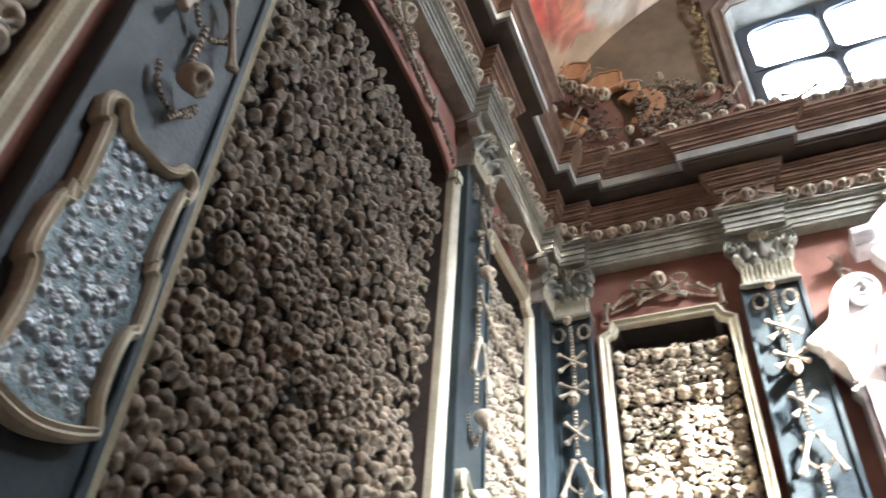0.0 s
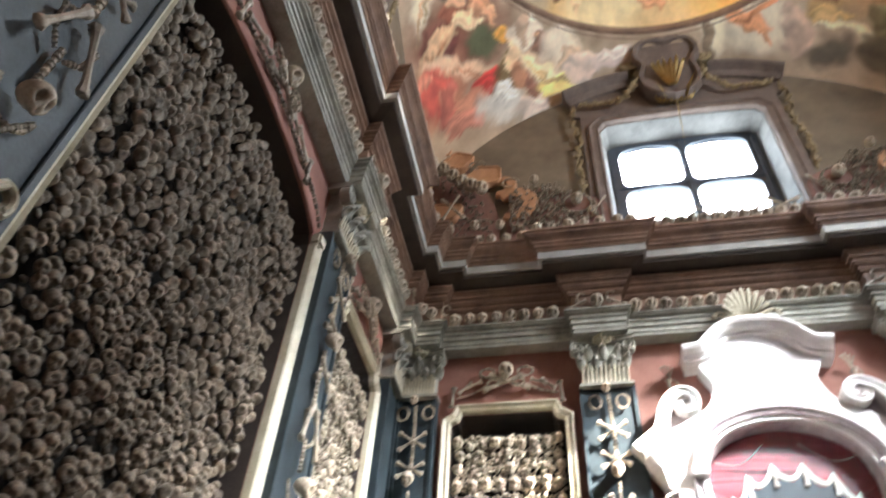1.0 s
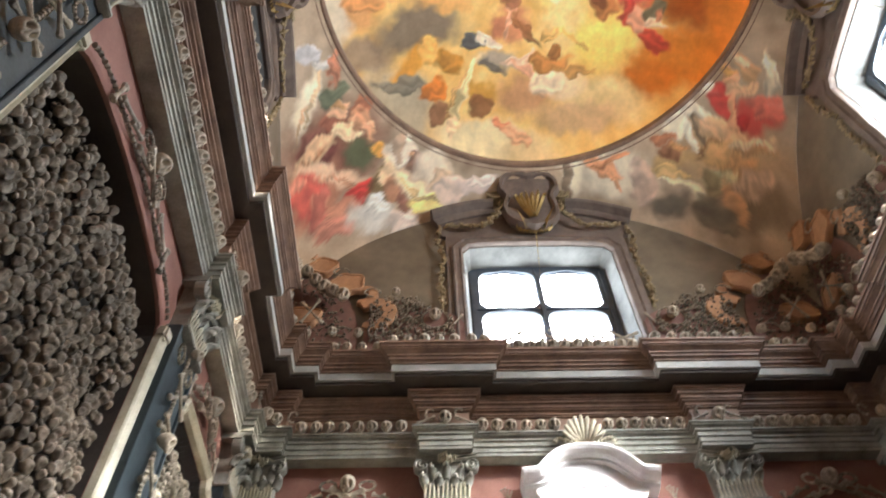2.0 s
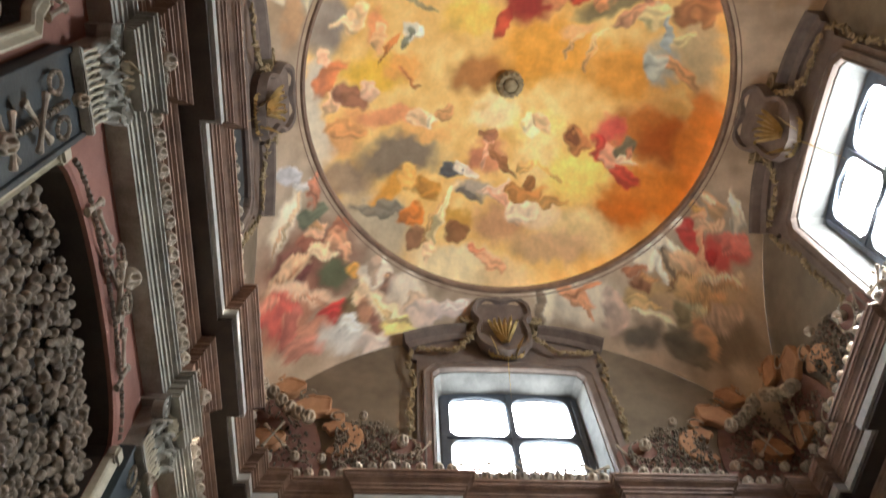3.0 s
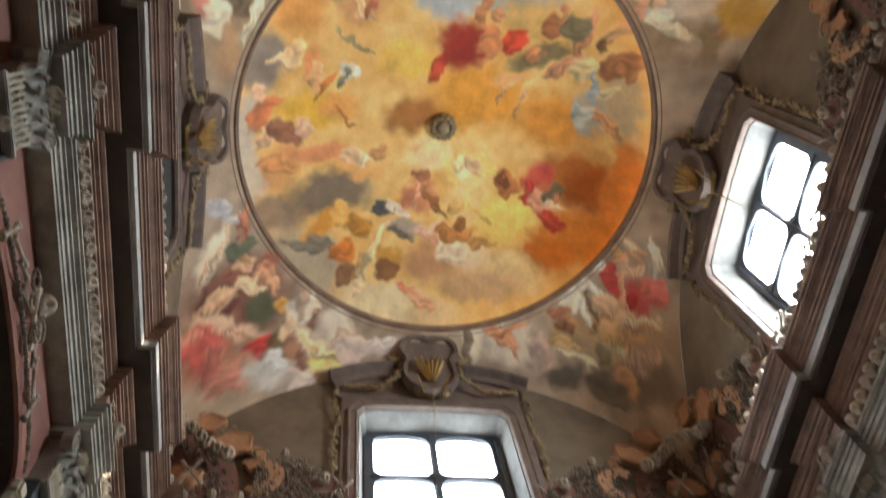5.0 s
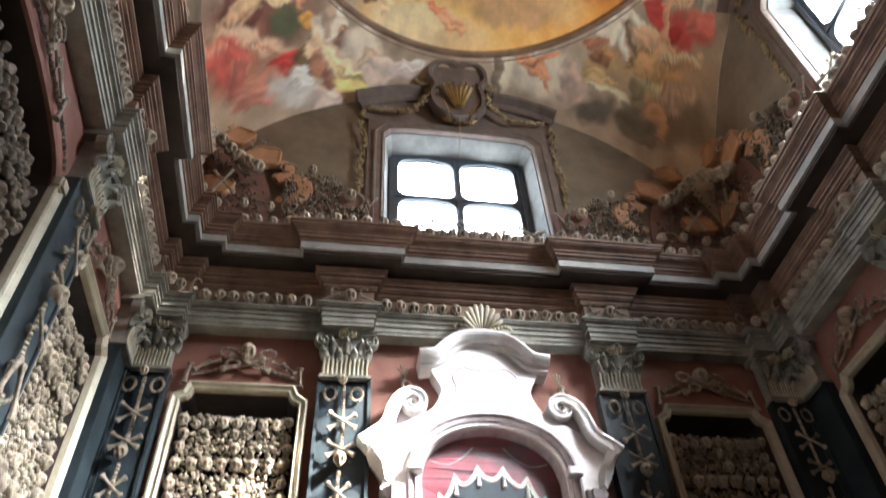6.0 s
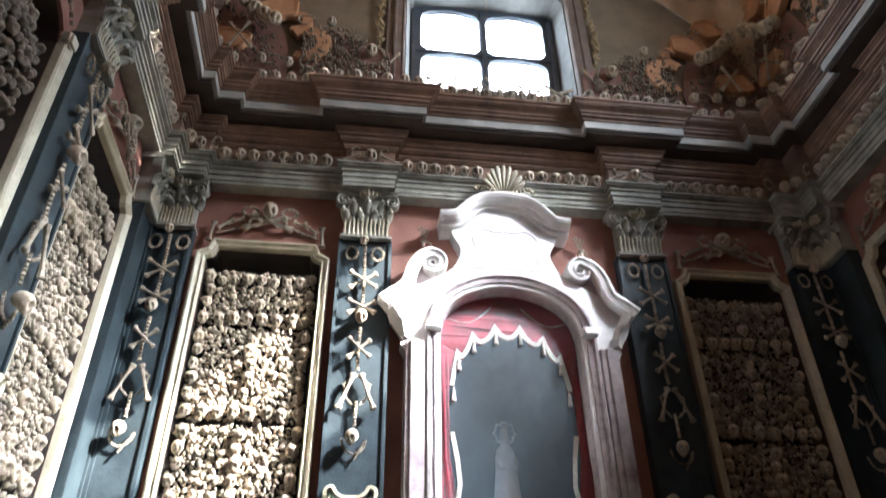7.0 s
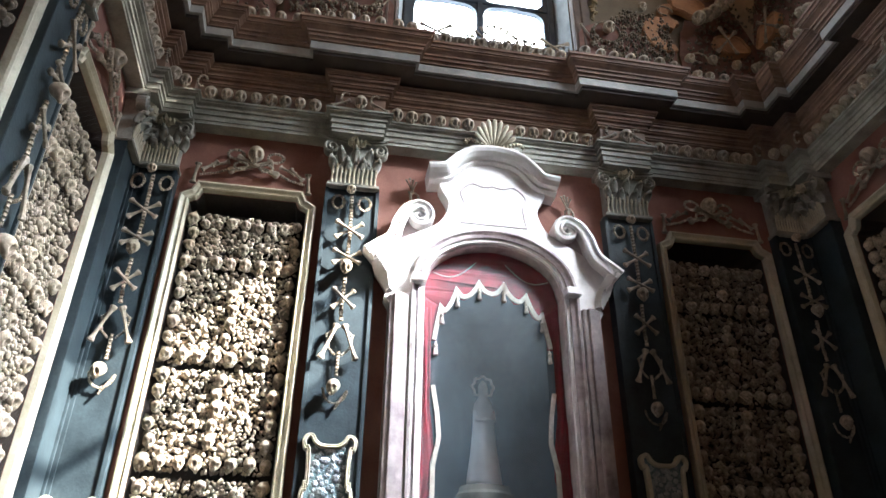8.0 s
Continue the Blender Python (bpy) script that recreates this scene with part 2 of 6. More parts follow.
bm = bmesh.new()
steps, spokes = 80, 640
rows = []
for i in range(spokes):
    a = 2 * math.pi * i / spokes
    c, s_ = math.cos(a), math.sin(a)
    far = W / max(abs(c), abs(s_)) - 0.002
    row = []
    for j in range(steps + 1):
        r = RING + (far - RING) * j / steps
        row.append(bm.verts.new((r * c, r * s_, vault_z(r * c, r * s_))))
    rows.append(row)
for i in range(spokes):
    p, q = rows[i], rows[(i + 1) % spokes]
    for j in range(steps):
        bm.faces.new((p[j], q[j], q[j + 1], p[j + 1]))
pend = part("ceiling_pendentives", bm, LUNETTE, smooth=True)
tagged(pend, "painted pendentives with pale clouds under the dome", "ceiling", kind="structure")
bm = bmesh.new()
rows = []
for i in range(spokes):
    a = 2 * math.pi * i / spokes
    rows.append([bm.verts.new((RING * t * math.cos(a), RING * t * math.sin(a), cap_z(RING * t))) for t in [1 - (1 - j / 150) ** 1.25 if j else 0.002 for j in range(151)]])
for i in range(spokes):
    p, q = rows[i], rows[(i + 1) % spokes]
    for j in range(150):
        bm.faces.new((p[j], p[j + 1], q[j + 1], q[j]))
dome = part("ceiling_dome", bm, LUNETTE, smooth=True)
tagged(dome, "frescoed shallow dome in gold, orange and cloud grey", "ceiling", kind="structure")


# ---- the frescoes ----
def srgb(v):
    v /= 255
    return v / 12.92 if v <= 0.04045 else ((v + 0.055) / 1.055) ** 2.4


def dab(x, y, rx, ry, turn, r, g, b):
    """One soft patch of paint on the vault: centre, half axes, turn, colour."""
    return x, y, rx, ry, turn, (srgb(r), srgb(g), srgb(b), 1)


dome_dabs, pend_dabs = [], []
dome_dabs.append(dab(-1.27, -2.25, 0.93, 0.54, -3, 206, 150, 96))
dome_dabs.append(dab(-0.12, -1.93, 0.56, 0.35, -3, 182, 190, 194))
dome_dabs.append(dab(-0.03, -2.48, 0.66, 0.29, -4, 158, 150, 132))
dome_dabs.append(dab(-2.75, -0.90, 0.35, 0.57, 4, 128, 118, 112))
dome_dabs.append(dab(-2.96, 0.16, 0.23, 0.68, 14, 186, 176, 160))
dome_dabs.append(dab(-2.20, -1.60, 0.41, 0.43, -1, 216, 152, 84))
dome_dabs.append(dab(-1.75, -1.94, 0.33, 0.25, -2, 200, 170, 110))
dome_dabs.append(dab(-2.06, -0.14, 0.53, 0.32, 1, 228, 178, 70))
dome_dabs.append(dab(-0.66, -0.97, 0.55, 0.32, -2, 236, 190, 96))
dome_dabs.append(dab(-0.47, -0.14, 0.51, 0.34, -23, 168, 106, 56))
dome_dabs.append(dab(0.23, -0.17, 0.28, 0.38, -3, 214, 150, 62))
dome_dabs.append(dab(-0.19, 0.47, 0.43, 0.29, -2, 246, 214, 160))
dome_dabs.append(dab(0.76, -2.20, 0.91, 0.39, -4, 178, 180, 170))
dome_dabs.append(dab(1.05, -1.79, 0.42, 0.36, -4, 218, 178, 110))
dome_dabs.append(dab(0.54, -0.57, 0.90, 0.57, -4, 226, 156, 66))
dome_dabs.append(dab(1.71, -0.28, 0.67, 0.48, -7, 222, 150, 66))
dome_dabs.append(dab(2.62, -0.78, 0.27, 0.78, -17, 204, 184, 146))
dome_dabs.append(dab(2.19, -0.53, 0.28, 0.37, -9, 184, 180, 162))
dome_dabs.append(dab(2.16, 0.52, 0.56, 0.51, -11, 188, 106, 44))
dome_dabs.append(dab(2.86, 0.18, 0.23, 0.48, -18, 206, 124, 60))
dome_dabs.append(dab(0.46, 0.64, 0.52, 0.29, -4, 250, 212, 130))
dome_dabs.append(dab(-2.64, 0.81, 0.43, 0.26, 8, 206, 150, 100))
dome_dabs.append(dab(-2.90, 0.85, 0.21, 0.68, -3, 196, 184, 164))
dome_dabs.append(dab(-2.49, 1.39, 0.44, 0.30, 10, 142, 120, 100))
dome_dabs.append(dab(-1.66, 1.14, 0.80, 0.39, -3, 116, 102, 90))
dome_dabs.append(dab(-2.03, 2.11, 0.82, 0.48, 26, 166, 154, 134))
dome_dabs.append(dab(-0.76, 2.78, 0.90, 0.31, 8, 222, 204, 164))
dome_dabs.append(dab(0.10, 2.93, 0.56, 0.24, -4, 216, 186, 140))
dome_dabs.append(dab(0.00, 2.18, 0.53, 0.39, -2, 198, 146, 106))
dome_dabs.append(dab(-1.21, 0.78, 0.57, 0.19, 0, 232, 176, 110))
dome_dabs.append(dab(1.13, 1.37, 0.60, 0.51, -6, 252, 212, 116))
dome_dabs.append(dab(0.49, 1.03, 0.33, 0.57, -4, 244, 206, 140))
dome_dabs.append(dab(2.18, 1.54, 0.99, 0.47, -35, 206, 120, 44))
dome_dabs.append(dab(2.42, 0.68, 0.42, 0.41, -15, 176, 90, 36))
dome_dabs.append(dab(2.80, 0.84, 0.26, 0.82, -1, 214, 128, 56))
dome_dabs.append(dab(1.80, 1.88, 0.50, 0.23, -30, 196, 108, 40))
dome_dabs.append(dab(1.16, 2.19, 0.74, 0.32, -1, 228, 196, 140))
dome_dabs.append(dab(0.54, 1.98, 0.38, 0.23, -4, 236, 206, 166))
dome_dabs.append(dab(0.83, 2.44, 0.74, 0.24, -8, 206, 166, 124))
dome_dabs.append(dab(-1.41, -1.70, 0.32, 0.26, 8, 212, 156, 110))
dome_dabs.append(dab(-1.59, -1.91, 0.09, 0.10, -2, 168, 112, 74))
dome_dabs.append(dab(-1.41, -1.68, 0.22, 0.06, 58, 240, 200, 150))
dome_dabs.append(dab(-1.28, -1.71, 0.20, 0.05, -63, 190, 116, 84))
dome_dabs.append(dab(-1.48, -1.22, 0.27, 0.04, 38, 160, 140, 100))
dome_dabs.append(dab(-2.37, -0.95, 0.11, 0.23, 23, 238, 196, 146))
dome_dabs.append(dab(-2.55, -0.88, 0.14, 0.05, 14, 240, 204, 160))
dome_dabs.append(dab(-2.08, -0.81, 0.17, 0.31, 0, 226, 148, 100))
dome_dabs.append(dab(-2.01, -0.64, 0.11, 0.18, 1, 240, 182, 130))
dome_dabs.append(dab(-1.85, -0.50, 0.27, 0.05, -52, 200, 120, 66))
dome_dabs.append(dab(-1.51, -0.77, 0.13, 0.16, -1, 236, 224, 200))
dome_dabs.append(dab(-1.57, -0.68, 0.04, 0.18, 9, 120, 116, 96))
dome_dabs.append(dab(-1.62, -0.22, 0.32, 0.19, -10, 226, 160, 90))
dome_dabs.append(dab(-1.53, -0.08, 0.19, 0.04, 45, 190, 120, 70))
dome_dabs.append(dab(-2.69, -0.05, 0.15, 0.33, 32, 206, 122, 80))
dome_dabs.append(dab(-2.79, -0.33, 0.05, 0.18, -16, 238, 186, 150))
dome_dabs.append(dab(-2.65, 0.27, 0.21, 0.08, -61, 240, 190, 150))
dome_dabs.append(dab(-2.40, 0.21, 0.26, 0.16, 4, 150, 96, 74))
dome_dabs.append(dab(-2.10, 0.09, 0.15, 0.14, 2, 222, 176, 146))
dome_dabs.append(dab(-1.83, 0.52, 0.70, 0.17, 6, 226, 150, 106))
dome_dabs.append(dab(-1.32, 0.58, 0.28, 0.12, 0, 240, 196, 150))
dome_dabs.append(dab(-1.18, 0.61, 0.09, 0.09, 0, 244, 220, 180))
dome_dabs.append(dab(-0.95, 0.49, 0.12, 0.10, -0, 210, 150, 100))
dome_dabs.append(dab(-2.48, 0.65, 0.30, 0.13, 6, 214, 150, 96))
dome_dabs.append(dab(-0.16, -0.95, 0.14, 0.27, 17, 206, 80, 60))
dome_dabs.append(dab(0.08, -1.28, 0.35, 0.42, -24, 168, 58, 48))
dome_dabs.append(dab(0.23, -1.33, 0.36, 0.37, -4, 158, 54, 46))
dome_dabs.append(dab(0.82, -1.46, 0.24, 0.16, -25, 208, 74, 54))
dome_dabs.append(dab(0.40, -1.83, 0.06, 0.40, 1, 204, 138, 94))
dome_dabs.append(dab(0.49, -1.40, 0.15, 0.23, -4, 206, 136, 92))
dome_dabs.append(dab(0.61, -1.80, 0.06, 0.16, -4, 212, 150, 106))
dome_dabs.append(dab(1.31, -1.27, 0.54, 0.21, -16, 118, 104, 74))
dome_dabs.append(dab(1.36, -1.72, 0.19, 0.18, -5, 172, 108, 72))
dome_dabs.append(dab(1.50, -1.91, 0.05, 0.18, 16, 206, 144, 104))
dome_dabs.append(dab(1.21, -1.31, 0.17, 0.11, -5, 214, 146, 100))
dome_dabs.append(dab(1.86, -1.64, 0.44, 0.10, -82, 206, 144, 108))
dome_dabs.append(dab(1.72, -1.12, 0.32, 0.09, -34, 214, 152, 116))
dome_dabs.append(dab(1.72, -1.75, 0.19, 0.22, -6, 120, 112, 84))
dome_dabs.append(dab(2.22, -1.72, 0.10, 0.28, 27, 196, 150, 110))
dome_dabs.append(dab(2.15, -1.58, 0.10, 0.13, -7, 120, 84, 56))
dome_dabs.append(dab(2.01, -1.13, 0.20, 0.18, -7, 232, 208, 152))
dome_dabs.append(dab(2.40, -1.30, 0.25, 0.16, -47, 172, 116, 80))
dome_dabs.append(dab(2.58, -1.24, 0.10, 0.18, -15, 184, 132, 92))
dome_dabs.append(dab(2.41, -0.89, 0.17, 0.12, -10, 234, 214, 164))
dome_dabs.append(dab(2.21, -0.90, 0.05, 0.23, -8, 176, 182, 182))
dome_dabs.append(dab(2.39, -0.41, 0.37, 0.09, 38, 218, 162, 116))
dome_dabs.append(dab(2.08, -0.47, 0.16, 0.19, -7, 190, 190, 176))
dome_dabs.append(dab(0.92, -0.85, 0.31, 0.17, -15, 236, 180, 124))
dome_dabs.append(dab(0.86, -0.64, 0.22, 0.04, -46, 226, 170, 116))
dome_dabs.append(dab(1.26, -0.67, 0.27, 0.07, -53, 236, 186, 130))
dome_dabs.append(dab(1.15, -0.47, 0.18, 0.05, -47, 224, 164, 106))
dome_dabs.append(dab(0.37, 0.64, 0.14, 0.19, -3, 252, 230, 180))
dome_dabs.append(dab(0.55, 0.58, 0.12, 0.17, -3, 236, 190, 140))
dome_dabs.append(dab(-1.74, 1.61, 0.49, 0.19, -29, 214, 148, 62))
dome_dabs.append(dab(-1.47, 1.52, 0.14, 0.18, 3, 234, 176, 100))
dome_dabs.append(dab(-1.96, 1.86, 0.43, 0.10, 16, 120, 112, 98))
dome_dabs.append(dab(-1.45, 2.05, 0.20, 0.15, -14, 208, 122, 56))
dome_dabs.append(dab(-1.18, 1.67, 0.19, 0.21, 2, 196, 134, 60))
dome_dabs.append(dab(-1.30, 2.34, 0.16, 0.18, 5, 136, 92, 66))
dome_dabs.append(dab(-0.68, 2.14, 0.29, 0.19, 10, 200, 146, 66))
dome_dabs.append(dab(-0.72, 2.31, 0.19, 0.14, 1, 140, 92, 60))
dome_dabs.append(dab(-0.95, 2.04, 0.51, 0.09, -66, 244, 218, 164))
dome_dabs.append(dab(-1.11, 2.16, 0.39, 0.04, -66, 206, 160, 106))
dome_dabs.append(dab(-0.85, 1.35, 0.15, 0.09, 0, 70, 76, 84))
dome_dabs.append(dab(-0.61, 1.35, 0.23, 0.08, 24, 242, 220, 196))
dome_dabs.append(dab(-0.43, 1.11, 0.28, 0.19, -42, 196, 122, 92))
dome_dabs.append(dab(-0.19, 1.16, 0.24, 0.28, 18, 206, 136, 100))
dome_dabs.append(dab(-0.31, 1.06, 0.07, 0.24, 8, 236, 176, 140))
dome_dabs.append(dab(-0.27, 0.83, 0.12, 0.12, -1, 164, 104, 72))
dome_dabs.append(dab(-0.04, 1.20, 0.34, 0.07, 42, 150, 96, 60))
dome_dabs.append(dab(-0.36, 1.64, 0.44, 0.16, 8, 166, 148, 132))
dome_dabs.append(dab(-0.50, 1.73, 0.20, 0.07, 28, 110, 100, 92))
dome_dabs.append(dab(-0.07, 1.65, 0.24, 0.11, -11, 240, 196, 164))
dome_dabs.append(dab(0.14, 1.95, 0.32, 0.07, 56, 238, 190, 150))
dome_dabs.append(dab(0.04, 1.81, 0.29, 0.07, 37, 214, 156, 124))
dome_dabs.append(dab(0.29, 1.95, 0.24, 0.18, -3, 244, 216, 180))
dome_dabs.append(dab(-0.38, 2.65, 0.18, 0.07, 25, 226, 140, 104))
dome_dabs.append(dab(-0.09, 2.77, 0.28, 0.08, 14, 232, 170, 130))
dome_dabs.append(dab(-1.15, 2.56, 0.06, 0.13, 14, 236, 200, 160))
dome_dabs.append(dab(0.33, 1.66, 0.29, 0.12, -3, 190, 126, 70))
dome_dabs.append(dab(0.45, 1.49, 0.10, 0.10, -4, 150, 94, 52))
dome_dabs.append(dab(0.72, 1.80, 0.33, 0.06, 5, 196, 140, 80))
dome_dabs.append(dab(0.41, 1.23, 0.24, 0.06, -23, 236, 180, 110))
dome_dabs.append(dab(0.75, 1.31, 0.22, 0.05, 46, 226, 176, 100))
dome_dabs.append(dab(1.09, 0.80, 0.16, 0.22, -25, 178, 110, 66))
dome_dabs.append(dab(1.04, 0.75, 0.08, 0.08, -5, 120, 72, 44))
dome_dabs.append(dab(1.59, 0.61, 0.27, 0.29, 4, 208, 86, 78))
dome_dabs.append(dab(1.48, 0.95, 0.16, 0.28, -32, 196, 70, 62))
dome_dabs.append(dab(1.84, 1.26, 0.33, 0.10, 32, 200, 76, 62))
dome_dabs.append(dab(1.62, 1.03, 0.14, 0.19, -7, 226, 164, 130))
dome_dabs.append(dab(1.88, 0.88, 0.20, 0.15, -29, 108, 100, 78))
dome_dabs.append(dab(1.94, 1.06, 0.24, 0.09, 7, 240, 200, 164))
dome_dabs.append(dab(1.98, 0.94, 0.07, 0.09, -8, 196, 128, 96))
dome_dabs.append(dab(-2.65, -2.33, 0.23, 0.11, -3, 140, 120, 96))
pend_dabs.append(dab(-2.86, 2.35, 0.79, 0.58, 13, 128, 80, 64))
pend_dabs.append(dab(-3.18, 2.76, 0.47, 0.35, 20, 190, 130, 104))
pend_dabs.append(dab(-1.76, 3.08, 0.72, 0.36, 7, 206, 176, 146))
pend_dabs.append(dab(-3.16, 1.16, 0.18, 0.13, 12, 192, 188, 190))
pend_dabs.append(dab(-2.98, 1.36, 0.16, 0.08, 12, 206, 200, 196))
pend_dabs.append(dab(-3.21, 1.75, 0.43, 0.15, -67, 238, 224, 198))
pend_dabs.append(dab(-3.29, 1.93, 0.25, 0.03, -59, 196, 160, 126))
pend_dabs.append(dab(-3.12, 1.72, 0.31, 0.03, -67, 206, 176, 140))
pend_dabs.append(dab(-3.20, 2.24, 0.18, 0.13, -58, 122, 78, 66))
pend_dabs.append(dab(-2.85, 1.39, 0.23, 0.05, -82, 198, 130, 102))
pend_dabs.append(dab(-2.88, 1.73, 0.16, 0.14, 13, 96, 102, 82))
pend_dabs.append(dab(-2.90, 2.05, 0.18, 0.11, 14, 156, 96, 76))
pend_dabs.append(dab(-2.82, 1.92, 0.10, 0.12, 13, 226, 180, 144))
pend_dabs.append(dab(-2.84, 1.85, 0.08, 0.05, 13, 180, 136, 96))
pend_dabs.append(dab(-2.53, 1.92, 0.13, 0.14, 11, 166, 104, 78))
pend_dabs.append(dab(-2.56, 2.11, 0.14, 0.15, 12, 206, 150, 116))
pend_dabs.append(dab(-2.37, 2.32, 0.18, 0.05, 67, 218, 164, 128))
pend_dabs.append(dab(-2.54, 2.54, 0.26, 0.20, 13, 86, 92, 66))
pend_dabs.append(dab(-3.11, 2.41, 0.24, 0.13, -2, 108, 60, 56))
pend_dabs.append(dab(-3.00, 2.29, 0.50, 0.10, -25, 232, 190, 150))
pend_dabs.append(dab(-2.67, 2.25, 0.21, 0.09, 17, 240, 206, 166))
pend_dabs.append(dab(-3.22, 2.40, 0.27, 0.03, -21, 170, 116, 86))
pend_dabs.append(dab(-2.95, 2.67, 0.55, 0.10, 25, 236, 200, 168))
pend_dabs.append(dab(-3.09, 2.67, 0.22, 0.04, 10, 200, 150, 120))
pend_dabs.append(dab(-2.75, 2.79, 0.26, 0.03, 37, 196, 140, 112))
pend_dabs.append(dab(-3.28, 2.78, 0.25, 0.18, 22, 200, 96, 86))
pend_dabs.append(dab(-3.39, 2.64, 0.15, 0.06, 23, 226, 150, 126))
pend_dabs.append(dab(-2.54, 2.99, 0.18, 0.12, -7, 208, 68, 64))
pend_dabs.append(dab(-2.88, 3.02, 0.37, 0.10, 21, 194, 134, 110))
pend_dabs.append(dab(-3.12, 3.01, 0.11, 0.20, 22, 176, 100, 88))
pend_dabs.append(dab(-2.87, 3.22, 0.24, 0.11, 20, 190, 126, 108))
pend_dabs.append(dab(-2.31, 3.00, 0.14, 0.19, 13, 112, 92, 62))
pend_dabs.append(dab(-2.27, 2.61, 0.13, 0.09, 11, 224, 164, 84))
pend_dabs.append(dab(-2.20, 2.86, 0.08, 0.21, 8, 242, 206, 166))
pend_dabs.append(dab(-1.95, 2.66, 0.27, 0.18, 9, 230, 214, 194))
pend_dabs.append(dab(-2.02, 2.61, 0.07, 0.18, 11, 180, 150, 126))
pend_dabs.append(dab(-1.76, 2.78, 0.13, 0.15, 8, 146, 106, 88))
pend_dabs.append(dab(-1.82, 2.70, 0.07, 0.05, 9, 206, 160, 126))
pend_dabs.append(dab(-1.48, 2.91, 0.29, 0.24, 30, 232, 216, 194))
pend_dabs.append(dab(-1.36, 3.07, 0.14, 0.14, 7, 206, 176, 146))
pend_dabs.append(dab(-2.01, 3.10, 0.22, 0.16, 11, 186, 132, 102))
pend_dabs.append(dab(-1.86, 3.23, 0.18, 0.10, 10, 150, 100, 84))
pend_dabs.append(dab(-1.71, 3.16, 0.53, 0.10, 34, 242, 226, 186))
pend_dabs.append(dab(-1.53, 3.35, 0.27, 0.11, 15, 240, 216, 140))
pend_dabs.append(dab(-1.67, 3.20, 0.35, 0.03, 34, 206, 176, 126))
pend_dabs.append(dab(-1.22, 3.23, 0.23, 0.20, 6, 214, 190, 174))
pend_dabs.append(dab(-0.81, 3.21, 0.39, 0.13, 3, 208, 188, 178))
pend_dabs.append(dab(-0.77, 3.16, 0.23, 0.07, 3, 224, 206, 194))
pend_dabs.append(dab(-2.40, 3.29, 0.34, 0.17, 14, 210, 204, 196))
pend_dabs.append(dab(-2.33, 3.22, 0.17, 0.09, 14, 230, 224, 214))
pend_dabs.append(dab(-1.91, 3.47, 0.26, 0.13, 11, 218, 198, 184))
pend_dabs.append(dab(2.78, 2.50, 0.75, 0.53, -21, 196, 162, 124))
pend_dabs.append(dab(3.12, 2.96, 0.47, 0.31, -26, 126, 108, 88))
pend_dabs.append(dab(1.35, 3.04, 0.61, 0.32, -10, 216, 202, 180))
pend_dabs.append(dab(0.68, 3.04, 0.20, 0.30, -5, 228, 216, 190))
pend_dabs.append(dab(0.63, 3.08, 0.07, 0.33, 4, 130, 110, 92))
pend_dabs.append(dab(0.96, 2.73, 0.20, 0.10, -6, 236, 222, 196))
pend_dabs.append(dab(0.93, 2.81, 0.12, 0.09, -6, 214, 150, 110))
pend_dabs.append(dab(1.13, 2.94, 0.32, 0.11, 22, 218, 154, 114))
pend_dabs.append(dab(1.27, 2.86, 0.28, 0.05, -25, 206, 140, 102))
pend_dabs.append(dab(1.32, 3.12, 0.15, 0.05, 47, 210, 150, 112))
pend_dabs.append(dab(1.73, 3.05, 0.17, 0.24, -11, 196, 168, 150))
pend_dabs.append(dab(2.52, 1.71, 0.17, 0.08, -3, 240, 228, 208))
pend_dabs.append(dab(3.00, 1.30, 0.25, 0.11, 59, 208, 164, 124))
pend_dabs.append(dab(2.94, 1.21, 0.10, 0.06, 21, 236, 216, 186))
pend_dabs.append(dab(3.27, 1.36, 0.27, 0.07, 81, 230, 216, 194))
pend_dabs.append(dab(2.79, 1.44, 0.11, 0.13, -15, 224, 172, 134))
pend_dabs.append(dab(2.76, 1.39, 0.11, 0.05, -15, 206, 160, 100))
pend_dabs.append(dab(2.77, 1.80, 0.16, 0.25, -26, 188, 66, 60))
pend_dabs.append(dab(3.16, 1.96, 0.26, 0.29, 17, 206, 84, 76))
pend_dabs.append(dab(3.29, 1.79, 0.14, 0.16, -21, 226, 130, 116))
pend_dabs.append(dab(2.94, 2.07, 0.25, 0.07, -36, 160, 50, 50))
pend_dabs.append(dab(2.99, 1.62, 0.19, 0.11, -12, 228, 188, 152))
pend_dabs.append(dab(2.88, 1.93, 0.05, 0.22, 5, 222, 170, 134))
pend_dabs.append(dab(2.04, 2.10, 0.11, 0.12, -12, 198, 142, 108))
pend_dabs.append(dab(2.14, 2.28, 0.12, 0.22, 8, 226, 214, 190))
pend_dabs.append(dab(2.46, 2.11, 0.28, 0.13, 9, 230, 218, 196))
pend_dabs.append(dab(2.48, 2.26, 0.07, 0.17, -15, 118, 98, 80))
pend_dabs.append(dab(2.33, 2.40, 0.07, 0.19, -14, 222, 214, 196))
pend_dabs.append(dab(2.73, 2.19, 0.26, 0.13, 11, 224, 182, 142))
pend_dabs.append(dab(2.08, 2.76, 0.34, 0.15, -22, 188, 154, 108))
pend_dabs.append(dab(2.01, 2.47, 0.14, 0.08, -12, 170, 110, 80))
pend_dabs.append(dab(2.10, 2.66, 0.15, 0.12, -13, 144, 96, 70))
pend_dabs.append(dab(2.17, 2.59, 0.10, 0.05, -13, 190, 140, 96))
pend_dabs.append(dab(2.64, 2.47, 0.34, 0.12, -34, 206, 166, 118))
